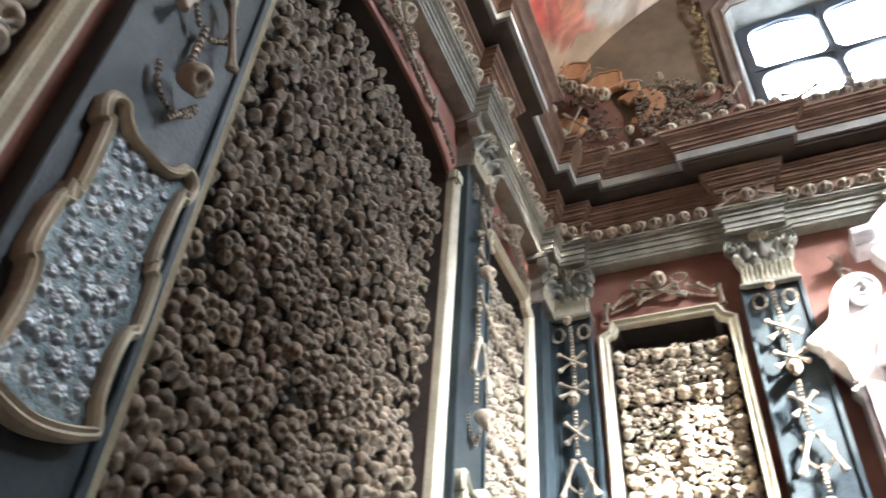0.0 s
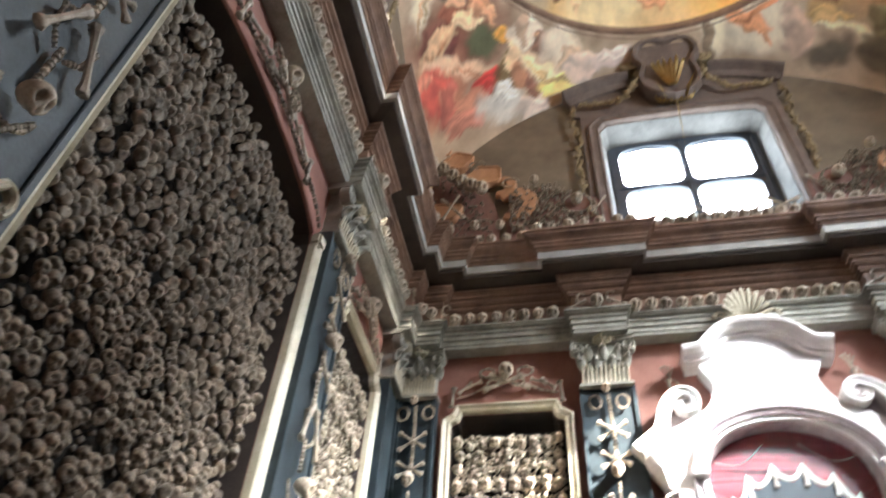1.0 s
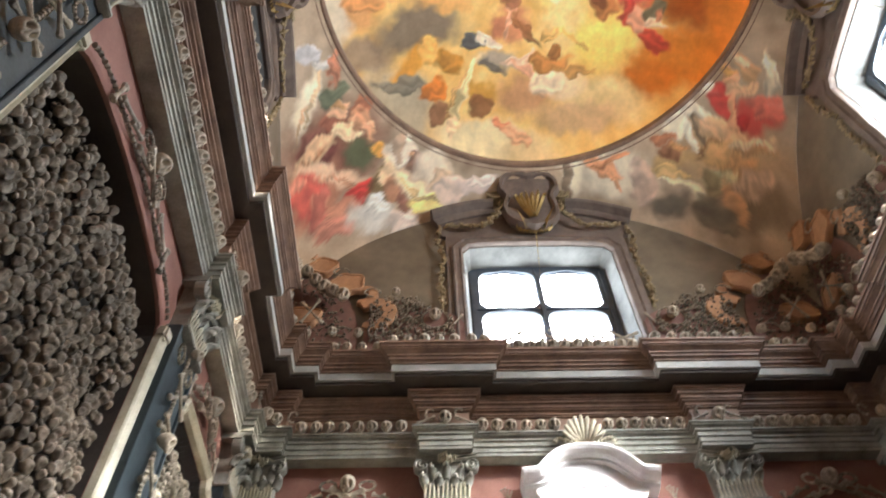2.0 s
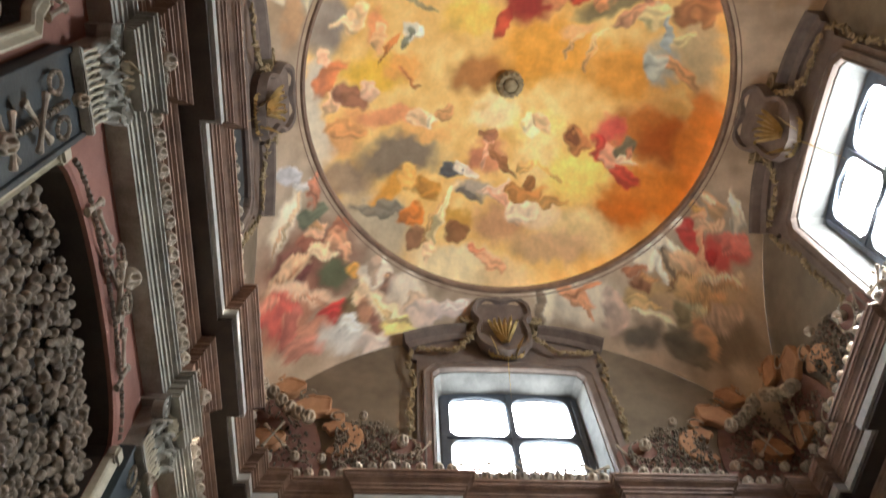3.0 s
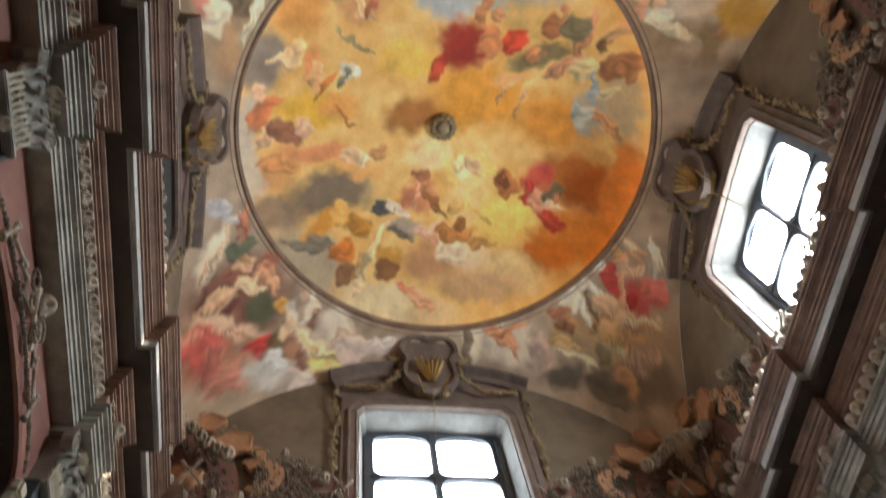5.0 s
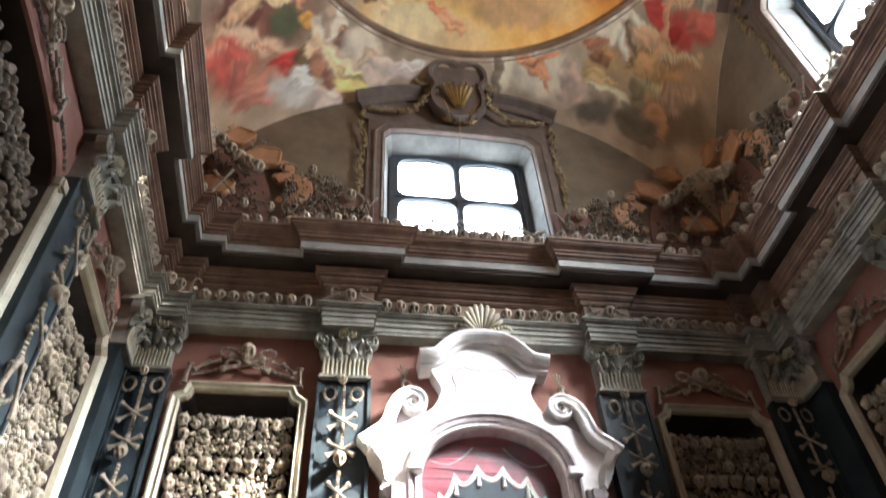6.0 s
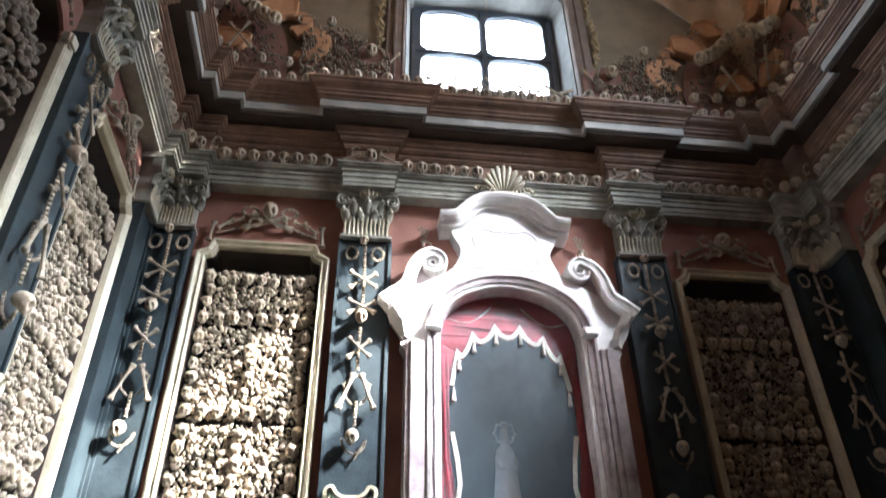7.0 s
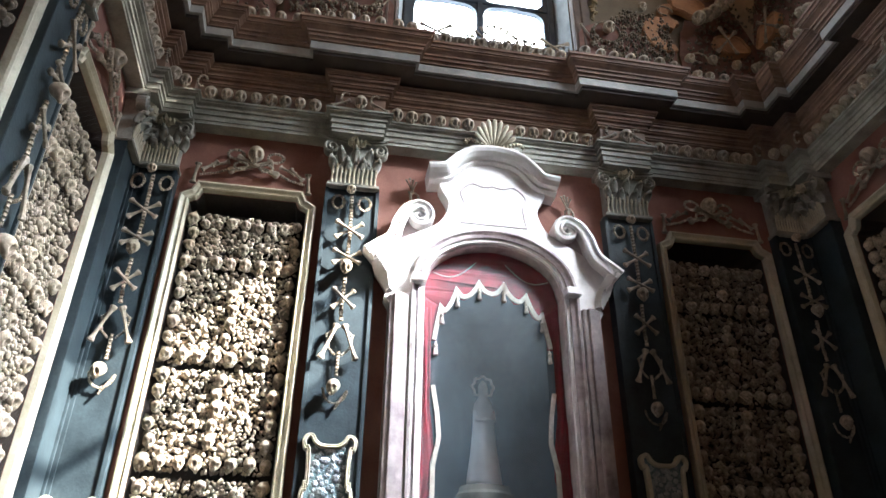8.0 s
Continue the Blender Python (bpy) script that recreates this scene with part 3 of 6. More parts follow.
pend_dabs.append(dab(2.57, 2.41, 0.22, 0.03, -40, 150, 110, 78))
pend_dabs.append(dab(3.11, 2.28, 0.27, 0.08, -9, 236, 212, 178))
pend_dabs.append(dab(3.13, 2.36, 0.27, 0.05, -17, 180, 140, 104))
pend_dabs.append(dab(2.92, 2.56, 0.27, 0.09, -11, 200, 156, 112))
pend_dabs.append(dab(2.26, 3.00, 0.38, 0.06, 16, 240, 226, 192))
pend_dabs.append(dab(2.11, 2.90, 0.29, 0.06, 4, 206, 172, 120))
pend_dabs.append(dab(2.68, 2.79, 0.26, 0.09, -44, 158, 156, 122))
pend_dabs.append(dab(2.80, 2.70, 0.17, 0.03, -41, 200, 190, 150))
pend_dabs.append(dab(2.87, 2.97, 0.11, 0.23, -34, 202, 156, 118))
pend_dabs.append(dab(2.60, 2.90, 0.11, 0.18, -9, 140, 126, 96))
pend_dabs.append(dab(2.11, 3.27, 0.37, 0.18, -8, 96, 88, 78))
pend_dabs.append(dab(2.66, 3.21, 0.22, 0.19, -20, 112, 100, 84))
pend_dabs.append(dab(3.10, 2.73, 0.25, 0.15, -23, 194, 164, 140))
pend_dabs.append(dab(2.56, -2.20, 0.66, 0.79, -6, 156, 128, 96))
pend_dabs.append(dab(2.01, -2.42, 0.22, 0.30, 16, 196, 154, 122))
pend_dabs.append(dab(1.91, -2.53, 0.14, 0.12, -4, 232, 218, 196))
pend_dabs.append(dab(2.16, -2.28, 0.18, 0.08, 16, 226, 190, 150))
pend_dabs.append(dab(2.32, -2.09, 0.10, 0.14, -6, 206, 150, 116))
pend_dabs.append(dab(2.78, -2.45, 0.62, 0.17, 29, 206, 150, 62))
pend_dabs.append(dab(2.84, -2.67, 0.25, 0.14, 19, 150, 110, 86))
pend_dabs.append(dab(2.46, -2.38, 0.06, 0.24, -18, 222, 176, 130))
pend_dabs.append(dab(2.56, -2.08, 0.18, 0.12, -19, 228, 216, 190))
pend_dabs.append(dab(2.78, -1.90, 0.31, 0.08, 22, 224, 208, 176))
pend_dabs.append(dab(3.16, -1.95, 0.19, 0.49, -8, 150, 124, 90))
pend_dabs.append(dab(3.26, -2.12, 0.09, 0.22, 18, 206, 150, 116))
pend_dabs.append(dab(-3.04, -1.67, 0.56, 1.03, 11, 176, 146, 114))
pend_dabs.append(dab(-2.96, -2.25, 0.37, 0.10, -15, 220, 156, 136))
pend_dabs.append(dab(-3.33, -2.00, 0.12, 0.22, -0, 206, 190, 166))
pend_dabs.append(dab(-3.36, -1.52, 0.08, 0.42, 14, 226, 150, 130))
pend_dabs.append(dab(-3.08, -2.00, 0.18, 0.14, -32, 206, 120, 106))
pend_dabs.append(dab(-2.75, -2.08, 0.29, 0.18, -22, 126, 106, 82))
pend_dabs.append(dab(-2.46, -2.31, 0.14, 0.23, 18, 234, 222, 204))
pend_dabs.append(dab(-2.66, -2.41, 0.17, 0.11, -3, 206, 160, 110))
pend_dabs.append(dab(-2.58, -1.94, 0.33, 0.04, -17, 236, 220, 184))
pend_dabs.append(dab(-2.74, -1.51, 0.47, 0.08, -62, 238, 224, 190))
pend_dabs.append(dab(-2.94, -1.67, 0.18, 0.15, -21, 118, 100, 76))
pend_dabs.append(dab(-3.19, -1.44, 0.17, 0.24, 2, 230, 216, 186))
pend_dabs.append(dab(-3.08, -1.08, 0.14, 0.45, 9, 192, 150, 112))
pend_dabs.append(dab(2.87, -2.37, 0.38, 0.31, -8, 225, 205, 180))
pend_dabs.append(dab(3.32, -2.30, 0.27, 0.38, -10, 215, 165, 70))


# banks of cloud over the parts of the vault behind the walk
def billow(dabs, x, y, size, seed):
    """A bank of cloud: rounded lobes, grey below and cream above."""
    r = random.Random(seed)
    for i in range(4):
        cx, cy, s = x + r.gauss(0, size * 0.7), y + r.gauss(0, size * 0.6), size * r.uniform(0.5, 0.9)
        dabs.append(dab(cx - 0.04, cy + 0.05, s * 1.1, s, 0, 190, 160, 132))
        dabs.append(dab(cx, cy, s, s * 0.9, 0, 214, 190, 168))
        dabs.append(dab(cx + s * 0.2, cy - s * 0.2, s * 0.66, s * 0.6, 0, 244, 226, 200))


banks = []
for i, (x, y, size) in enumerate(((-2.9, -2.3, 0.5), (-2.1, -3.0, 0.5), (3.0, -2.3, 0.5), (2.1, -3.0, 0.5))):
    billow(banks, x, y, size, 60 + i)
pend_dabs[:0] = banks


def fresco(ob, name, ground, shade, dabs, wobble):
    """Paints the vault: a mottled ground and soft-edged, modelled strokes, laid one over the other as colours of the mesh."""
    mesh = ob.data
    n = len(mesh.vertices)
    co = np.empty(n * 3)
    mesh.vertices.foreach_get("co", co)
    co = co.reshape(-1, 3)
    warp = np.array([noise.noise_vector(Vector((x * 1.6, y * 1.6, 5.0)))[:2] for x, y, _ in co])
    fine = np.array([noise.noise_vector(Vector((x * 5.0, y * 5.0, 2.0)))[:] for x, y, _ in co])
    tiny = np.array([noise.noise(Vector((x * 14.0, y * 14.0, 9.0))) for x, y, _ in co])
    curl = np.array([noise.noise_vector(Vector((x * 11.0, y * 11.0, 7.0)))[:2] for x, y, _ in co])
    p = co[:, :2] + warp * wobble + fine[:, :2] * 0.10 + curl * 0.045
    t = np.clip(0.5 + fine[:, 2] * 0.5 + warp[:, :1].ravel() * 0.5, 0, 1)[:, None]
    col = np.array(shade) * (1 - t) + np.array(ground) * t
    for x, y, rx, ry, turn, colour in dabs:
        c, s = math.cos(radians(turn)), math.sin(radians(turn))
        near = np.nonzero((np.abs(p[:, 0] - x) < 1.25 * max(rx, ry)) & (np.abs(p[:, 1] - y) < 1.25 * max(rx, ry)))[0]
        dx, dy = p[near, 0] - x, p[near, 1] - y
        qx, qy = (dx * c + dy * s) / (rx * 1.1), (dy * c - dx * s) / (ry * 1.1)
        far = np.hypot(qx, qy)
        big = rx * ry > 0.05
        soft = 0.6 if big else 0.3
        k = np.clip((1.08 - far) / soft, 0, 1)
        k = (k * k * (3 - 2 * k) * (0.92 if big else 0.94))[:, None]
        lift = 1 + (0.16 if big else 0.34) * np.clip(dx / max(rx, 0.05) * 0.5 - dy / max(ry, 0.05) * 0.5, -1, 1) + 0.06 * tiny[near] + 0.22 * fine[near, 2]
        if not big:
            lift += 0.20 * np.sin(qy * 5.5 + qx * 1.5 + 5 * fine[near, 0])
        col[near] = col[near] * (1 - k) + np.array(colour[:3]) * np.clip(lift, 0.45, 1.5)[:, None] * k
    col = np.clip(col * (1.12 + 0.05 * tiny)[:, None], 0.01, 0.92)
    paint = mesh.color_attributes.new("paint", "FLOAT_COLOR", "POINT")
    paint.data.foreach_set("color", np.concatenate([col, np.ones((n, 1))], 1).ravel())
    m = bpy.data.materials.new(name)
    m.use_nodes = True
    nodes, l = m.node_tree.nodes, m.node_tree.links
    b = nodes["Principled BSDF"]
    b.inputs["Roughness"].default_value = 0.8
    attr, tex, spot, hsv, rng = (nodes.new("ShaderNode" + x) for x in ("VertexColor", "TexCoord", "TexNoise", "HueSaturation", "MapRange"))
    attr.layer_name = "paint"
    spot.inputs["Scale"].default_value, spot.inputs["Detail"].default_value = 18, 6
    rng.inputs["To Min"].default_value, rng.inputs["To Max"].default_value = 0.90, 1.18
    hsv.inputs["Saturation"].default_value = 1.02
    l.new(tex.outputs["Object"], spot.inputs["Vector"])
    l.new(spot.outputs[0], rng.inputs[0])
    l.new(rng.outputs[0], hsv.inputs["Value"])
    l.new(attr.outputs[0], hsv.inputs["Color"])
    l.new(hsv.outputs[0], b.inputs["Base Color"])
    mesh.materials[0] = m


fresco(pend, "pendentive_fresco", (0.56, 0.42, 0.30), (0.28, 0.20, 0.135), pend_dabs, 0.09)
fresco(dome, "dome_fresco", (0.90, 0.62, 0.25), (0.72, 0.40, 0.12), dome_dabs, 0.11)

# moulded ring round the dome: a dark brown roll with a gilded fillet
z0 = vault_z(RING, 0)


def dome_ring(name, section, material, parent=None, label=""):
    bm = bmesh.new()
    rows = [[bm.verts.new((r * math.cos(2 * math.pi * i / 128), r * math.sin(2 * math.pi * i / 128), z)) for r, z in section] for i in range(128)]
    for i in range(128):
        p, q = rows[i], rows[(i + 1) % 128]
        for j in range(len(section) - 1):
            bm.faces.new((p[j], p[j + 1], q[j + 1], q[j]))
    return part(name, bm, material, parent, label)


ring_base = dome_ring("dome_moulding", [(RING - 0.02, z0 + 0.10), (RING - 0.03, z0 - 0.01), (RING + 0.0, z0 - 0.03), (RING + 0.05, z0 - 0.02), (RING + 0.08, z0 - 0.06), (RING + 0.13, z0 - 0.07), (RING + 0.19, z0 - 0.08), (RING + 0.24, z0 - 0.11), (RING + 0.27, z0 - 0.10), (RING + 0.28, z0 + 0.03)], BROWN)
tagged(ring_base, "brown moulding with a gilded fillet round the painted dome", "moulding", kind="structure")
dome_ring("fillet", [(RING + 0.125, z0 - 0.066), (RING + 0.13, z0 - 0.085), (RING + 0.15, z0 - 0.095), (RING + 0.175, z0 - 0.09), (RING + 0.185, z0 - 0.074)], GILT, ring_base, "gilded fillet")


# ---- bones: base meshes ----
rnd = random.Random(7)


def skull_bm(spokes=26, rows=18):
    """A skull that looks along -y, about 0.135 wide: braincase, brow, sockets, nose, cheekbones and upper teeth."""
    bm = bmesh.new()
    bmesh.ops.create_uvsphere(bm, u_segments=spokes, v_segments=rows, radius=1)
    for v in bm.verts:
        n = v.co.normalized()
        front = max(0.0, -n.y)
        low = max(0.0, min(1.0, (0.15 - n.z) / 0.9))
        x, y, z = n.x * 0.068, n.y * 0.085, n.z * 0.072
        face = min(1.0, front * 1.5) * low
        x *= 1 - 0.42 * face * max(0.0, -n.z)
        z -= 0.052 * face
        y += 0.016 * low * max(0.0, front - 0.55)
        if n.y > 0:
            z += 0.012 * n.y * max(0.0, -n.z)
        for sx in (-1, 1):
            w = math.exp(-((n.x - sx * 0.40) ** 2 + (n.z + 0.10) ** 2) ** 2 / 0.0022) * (front > 0.2)
            y += 0.060 * w
            x -= sx * 0.004 * w
            c = math.exp(-((n.x - sx * 0.72) ** 2 + (n.z + 0.38) ** 2) / 0.03) * (front > 0)
            x += sx * 0.008 * c
        w = math.exp(-(n.x ** 2 / 0.010 + (n.z + 0.50) ** 2 / 0.022)) * (front > 0.2)
        y += 0.035 * w
        brow = math.exp(-((n.z - 0.10) ** 2) / 0.01) * (front > 0.5)
        y -= 0.005 * brow
        v.co = (x, y, z + 0.015)
    return bm


def rings(bm, spots, sides=8):
    """A limb through rings of (place, across, along): one closed tube."""
    rows = []
    for place, a, b in spots:
        rows.append([bm.verts.new(place + a * math.cos(2 * math.pi * i / sides) + b * math.sin(2 * math.pi * i / sides)) for i in range(sides)])
    for p, q in zip(rows, rows[1:]):
        for i in range(sides):
            bm.faces.new((p[i], p[(i + 1) % sides], q[(i + 1) % sides], q[i]))
    bm.faces.new(rows[0][::-1])
    bm.faces.new(rows[-1])
    return bm


def long_bone(bm, a, b, thick=0.017):
    """A long bone from a to b with knobbed ends; a and b are (u, out, z)."""
    a, b = Vector((a[0], W - a[1], a[2])), Vector((b[0], W - b[1], b[2]))
    t = (b - a).normalized()
    s = t.cross(Vector((0, 1, 0)))
    s = s.normalized() if s.length > 0.1 else t.cross(Vector((1, 0, 0))).normalized()
    o = t.cross(s)
    spots = []
    for f, w, h in ((0, 1.0, 0.8), (0.02, 2.1, 1.5), (0.07, 2.2, 1.5), (0.14, 1.3, 1.15), (0.3, 1, 1), (0.5, 0.92, 0.92), (0.7, 1, 1), (0.86, 1.3, 1.15), (0.93, 2.0, 1.5), (0.98, 2.2, 1.4), (1, 1.2, 0.8)):
        spots.append((a + (b - a) * f, s * thick * w, o * thick * h))
    return rings(bm, spots, 7)


def chain(bm, line, size=0.02, gap=0.032):
    """Vertebrae threaded along a line of (u, out, z)."""
    pts = [Vector((u, W - d, z)) for u, d, z in line]
    rest, k = 0.0, 0
    for p, q in zip(pts, pts[1:]):
        t, length = (q - p).normalized(), (q - p).length
        s = t.cross(Vector((0, 1, 0)))
        s = s.normalized() if s.length > 0.1 else Vector((1, 0, 0))
        o = t.cross(s)
        at = rest
        while at < length:
            c = p + t * at
            g = size * (1 + 0.15 * math.sin(k * 2.3))
            rings(bm, [(c - t * gap * 0.36, s * g, o * g * 0.8), (c - t * gap * 0.2, s * g * 0.7, o * g * 0.6), (c + t * gap * 0.2, s * g * 0.75, o * g * 0.6), (c + t * gap * 0.36, s * g, o * g * 0.8)], 6)
            k += 1
            at += gap
        rest = at - length
    return bm


def loop(cu, d, cz, ru, rz, n=16):
    return [(cu + ru * math.cos(2 * math.pi * i / n), d, cz + rz * math.sin(2 * math.pi * i / n)) for i in range(n + 1)]


def mesh_of(bm, name, material, smooth=True):
    data = bpy.data.meshes.new(name)
    bmesh.ops.recalc_face_normals(bm, faces=bm.faces)
    for f in bm.faces:
        f.smooth = smooth
    bm.to_mesh(data)
    bm.free()
    data.materials.append(material)
    return data


SKULL = mesh_of(skull_bm(), "skull", BONE)
SKULL_FINE = mesh_of(skull_bm(40, 28), "skull_fine", BONE)


# Skull in the brown bone whose colour also includes some shade.
SKULL_OLD_SHADED = SKULL.copy()
SKULL_OLD_SHADED.materials[0] = OLDBONE_SHADED


def skull(u, d, z, parent=None, k=0, size=1.0, tip=0.0, yaw=0.0, roll=0.0, fine=False):
    """A skull at a spot on wall k: a part if it has a parent."""
    ob = new("skull", SKULL_FINE if fine else SKULL)
    m = pose(u, W - d, z, tip, roll, yaw) @ Matrix.Scale(size, 4)
    if parent is None:
        ob.matrix_world = turned(k) @ m
    else:
        ob.parent = parent
        ob.matrix_basis = m
    return ob


# ---- panels filled with bones ----
def knob_shape(seed):
    """The end of a long bone, seen end on: two lobes."""
    bm = bmesh.new()
    bmesh.ops.create_icosphere(bm, subdivisions=2 if seed == 0 else 1, radius=1)
    r = random.Random(seed)
    for v in bm.verts:
        n = v.co.normalized()
        f = 1 + 0.10 * abs(n.x) - 0.16 * math.exp(-(n.x / 0.3) ** 2) + r.uniform(-0.22, 0.22)
        v.co = Vector((n.x * 1.12, n.y * 1.0, n.z * 0.92)) * f
    bm.verts.ensure_lookup_table()
    vs = np.array([v.co[:] for v in bm.verts])
    fs = np.array([[v.index for v in f.verts] for f in bm.faces])
    bm.free()
    return vs, fs


KNOBS = [knob_shape(s) for s in (1, 2, 3, 4)]


def knob_mass(name, spots, parent, material=None):
    """One mesh of many bone ends; spots: (u, out, z, size, turn)."""
    vs, fs, at = [], [], 0
    for i, (u, d, z, s, a) in enumerate(spots):
        v, f = KNOBS[i % 4]
        c, e = math.cos(a), math.sin(a)
        x, y, zz = v[:, 0] * s, v[:, 1] * s, v[:, 2] * s
        vs.append(np.stack([u + x * c - zz * e, W - d + y, z + x * e + zz * c], 1))
        fs.append(f + at)
        at += len(v)
    data = bpy.data.meshes.new(name)
    data.from_pydata(np.concatenate(vs).tolist(), [], np.concatenate(fs).tolist())
    data.materials.append(material or BONE)
    data.polygons.foreach_set("use_smooth", [True] * len(data.polygons))
    ob = new(name, data)
    ob.parent = parent
    return tagged(ob, "tightly stacked ends of long bones", kind="stuff")


def skull_mass(heads, parent):
    """One mesh of many small skulls; heads: (u, out, z, size, tip, yaw, roll)."""
    bm = skull_bm(14, 10)
    bm.verts.ensure_lookup_table()
    v = np.array([q.co[:] for q in bm.verts])
    f = [[q.index for q in face.verts] for face in bm.faces]
    bm.free()
    vs, fs = [], []
    for u, d, z, size, tip, yaw, roll in heads:
        m = np.array(pose(0, 0, 0, tip, roll, yaw).to_3x3())
        at = len(vs) * len(v)
        vs.append(v @ m.T * size + (u, W - d, z))
        fs += [[at + q for q in face] for face in f]
    data = bpy.data.meshes.new("bone_fill")
    data.from_pydata(np.concatenate(vs).tolist(), [], fs)
    data.materials.append(OLDBONE_SHADED)
    data.polygons.foreach_set("use_smooth", [True] * len(data.polygons))
    ob = new("bone_fill", data)
    ob.parent = parent
    return tagged(ob, "rows of tightly stacked small skulls", kind="stuff")


def frame_moulding(parent, line, wide=0.085, name="frame"):
    """A cream frame with a bead, a hollow and a fillet."""
    return part(name, rail(bmesh.new(), line, [(0.004, -0.004), (0.0, 0.045), (-0.012, 0.06), (-0.024, 0.045), (-0.04, 0.05), (wide * -0.75, 0.075), (wide * -0.95, 0.07), (-wide, 0.055), (-wide, -0.002)], True), CREAM, parent, "cream painted moulded frame")


def netting(parent, u0, u1, z0, z1, d, step=0.055):
    """Wire netting in diamonds."""
    bm = bmesh.new()
    h, r = z1 - z0, 0.0006
    lines = []
    c = u0 - h
    while c < u1 + h:
        for sgn in (1, -1):
            a = [(c, z0), (c + h, z1)] if sgn == 1 else [(c + h, z0), (c, z1)]
            (xa, za), (xb, zb) = a
            t0, t1 = sorted(((u0 - xa) / (xb - xa), (u1 - xa) / (xb - xa)))
            t0, t1 = max(0, t0), min(1, t1)
            if t1 - t0 > 0.005:
                lines.append((xa + (xb - xa) * t0, za + (zb - za) * t0, xa + (xb - xa) * t1, za + (zb - za) * t1))
        c += step
    for xa, za, xb, zb in lines:
        t = Vector((xb - xa, 0, zb - za)).normalized()
        s = Vector((-t.z, 0, t.x)) * r
        rings(bm, [(Vector((xa, W - d, za)), s, Vector((0, r, 0))), (Vector((xb, W - d, zb)), s, Vector((0, r, 0)))], 3)
    return part("wire_netting", bm, IRON, parent, "thin iron wire netting")


def inside_great(u, z, edge=0.0):
    if abs(u) > 1.04 - edge or z < FOOT:
        return False
    t = math.acos(max(-1, min(1, u / 1.07)))
    return z < 5.44 + 0.20 * math.sin(t) ** 0.8 - edge


def side_panel(k, c):
    p = thing("ossuary_bay", "tall panel packed with skulls and bone ends behind wire netting", "ossuary panel", "side bone panels", k=k)
    part("backing", box(bmesh.new(), c - HALF - 0.05, c + HALF + 0.05, -0.44, -0.36, FOOT - 0.05, HEAD + 0.05), BACKING, p, "near-black backing with the shade between bones in its colour")
    frame_moulding(p, eared(c, HALF, FOOT, HEAD))
    part("reveal", rail(bmesh.new(), eared(c, HALF, FOOT, HEAD), [(0.01, -0.006), (0.01, -0.37), (0.0, -0.37)], True), DARK, p, "dark brown reveal")
    spots, tiers = [], [5.48, 4.90, 3.99, 3.10, 2.2, 1.3, FOOT + 0.02]
    r = random.Random(int(k * 10 + c * 3))
    taken = []
    for ti in range(6):
        top, foot = tiers[ti] - (0.03 if ti else 0.0), tiers[ti + 1]
        row = foot + 0.085
        n = 8
        where = [(c - 0.47 + 0.94 * i / (n - 1) + r.uniform(-0.012, 0.012), row + r.uniform(-0.012, 0.012)) for i in range(n)]
        z = row + 0.16
        while z < top - 0.05:
            where += [(c - 0.47 + r.uniform(-0.02, 0.02), z), (c + 0.47 + r.uniform(-0.02, 0.02), z + r.uniform(-0.03, 0.03))]
            if r.random() < 0.85:
                where.append((c + r.uniform(-0.02, 0.02), z + r.uniform(-0.02, 0.02)))
            z += 0.135
        if ti == 0:
            where += [(c - 0.36 + 0.12 * i, top - 0.09 + r.uniform(-0.015, 0.015)) for i in range(7) if i != 3]
        for u, z in where:
            s = r.uniform(0.64, 0.80)
            skull(u, -0.05 + r.uniform(-0.02, 0.015), z, p, size=s, tip=r.uniform(2, 26), yaw=r.uniform(-22, 22), roll=r.uniform(-12, 12))
            taken.append((u, z))
        z = foot + 0.03
        odd = 0
        while z < top:
            u = c - 0.50 + (0.022 if odd else 0)
            while u < c + 0.50:
                uu, zz = u + r.uniform(-0.011, 0.011), z + r.uniform(-0.011, 0.011)
                if all((uu - a) ** 2 + (zz - b) ** 2 > 0.0026 for a, b in taken[-60:]):
                    spots.append((uu, -0.07 + r.uniform(-0.022, 0.022), zz, r.choice((0.015, 0.018, 0.021, 0.024, 0.031)) * r.uniform(0.9, 1.1), r.uniform(0, 3.14)))
                u += 0.037 if foot > 2 and not (k == 3 and c > 0) else 0.07
            z += 0.034 if foot > 2 and not (k == 3 and c > 0) else 0.06
            odd = 1 - odd
    knob_mass("bone_fill", spots, p)
    netting(p, c - HALF, c + HALF, 2.4, HEAD - 0.02, -0.005)
    return p


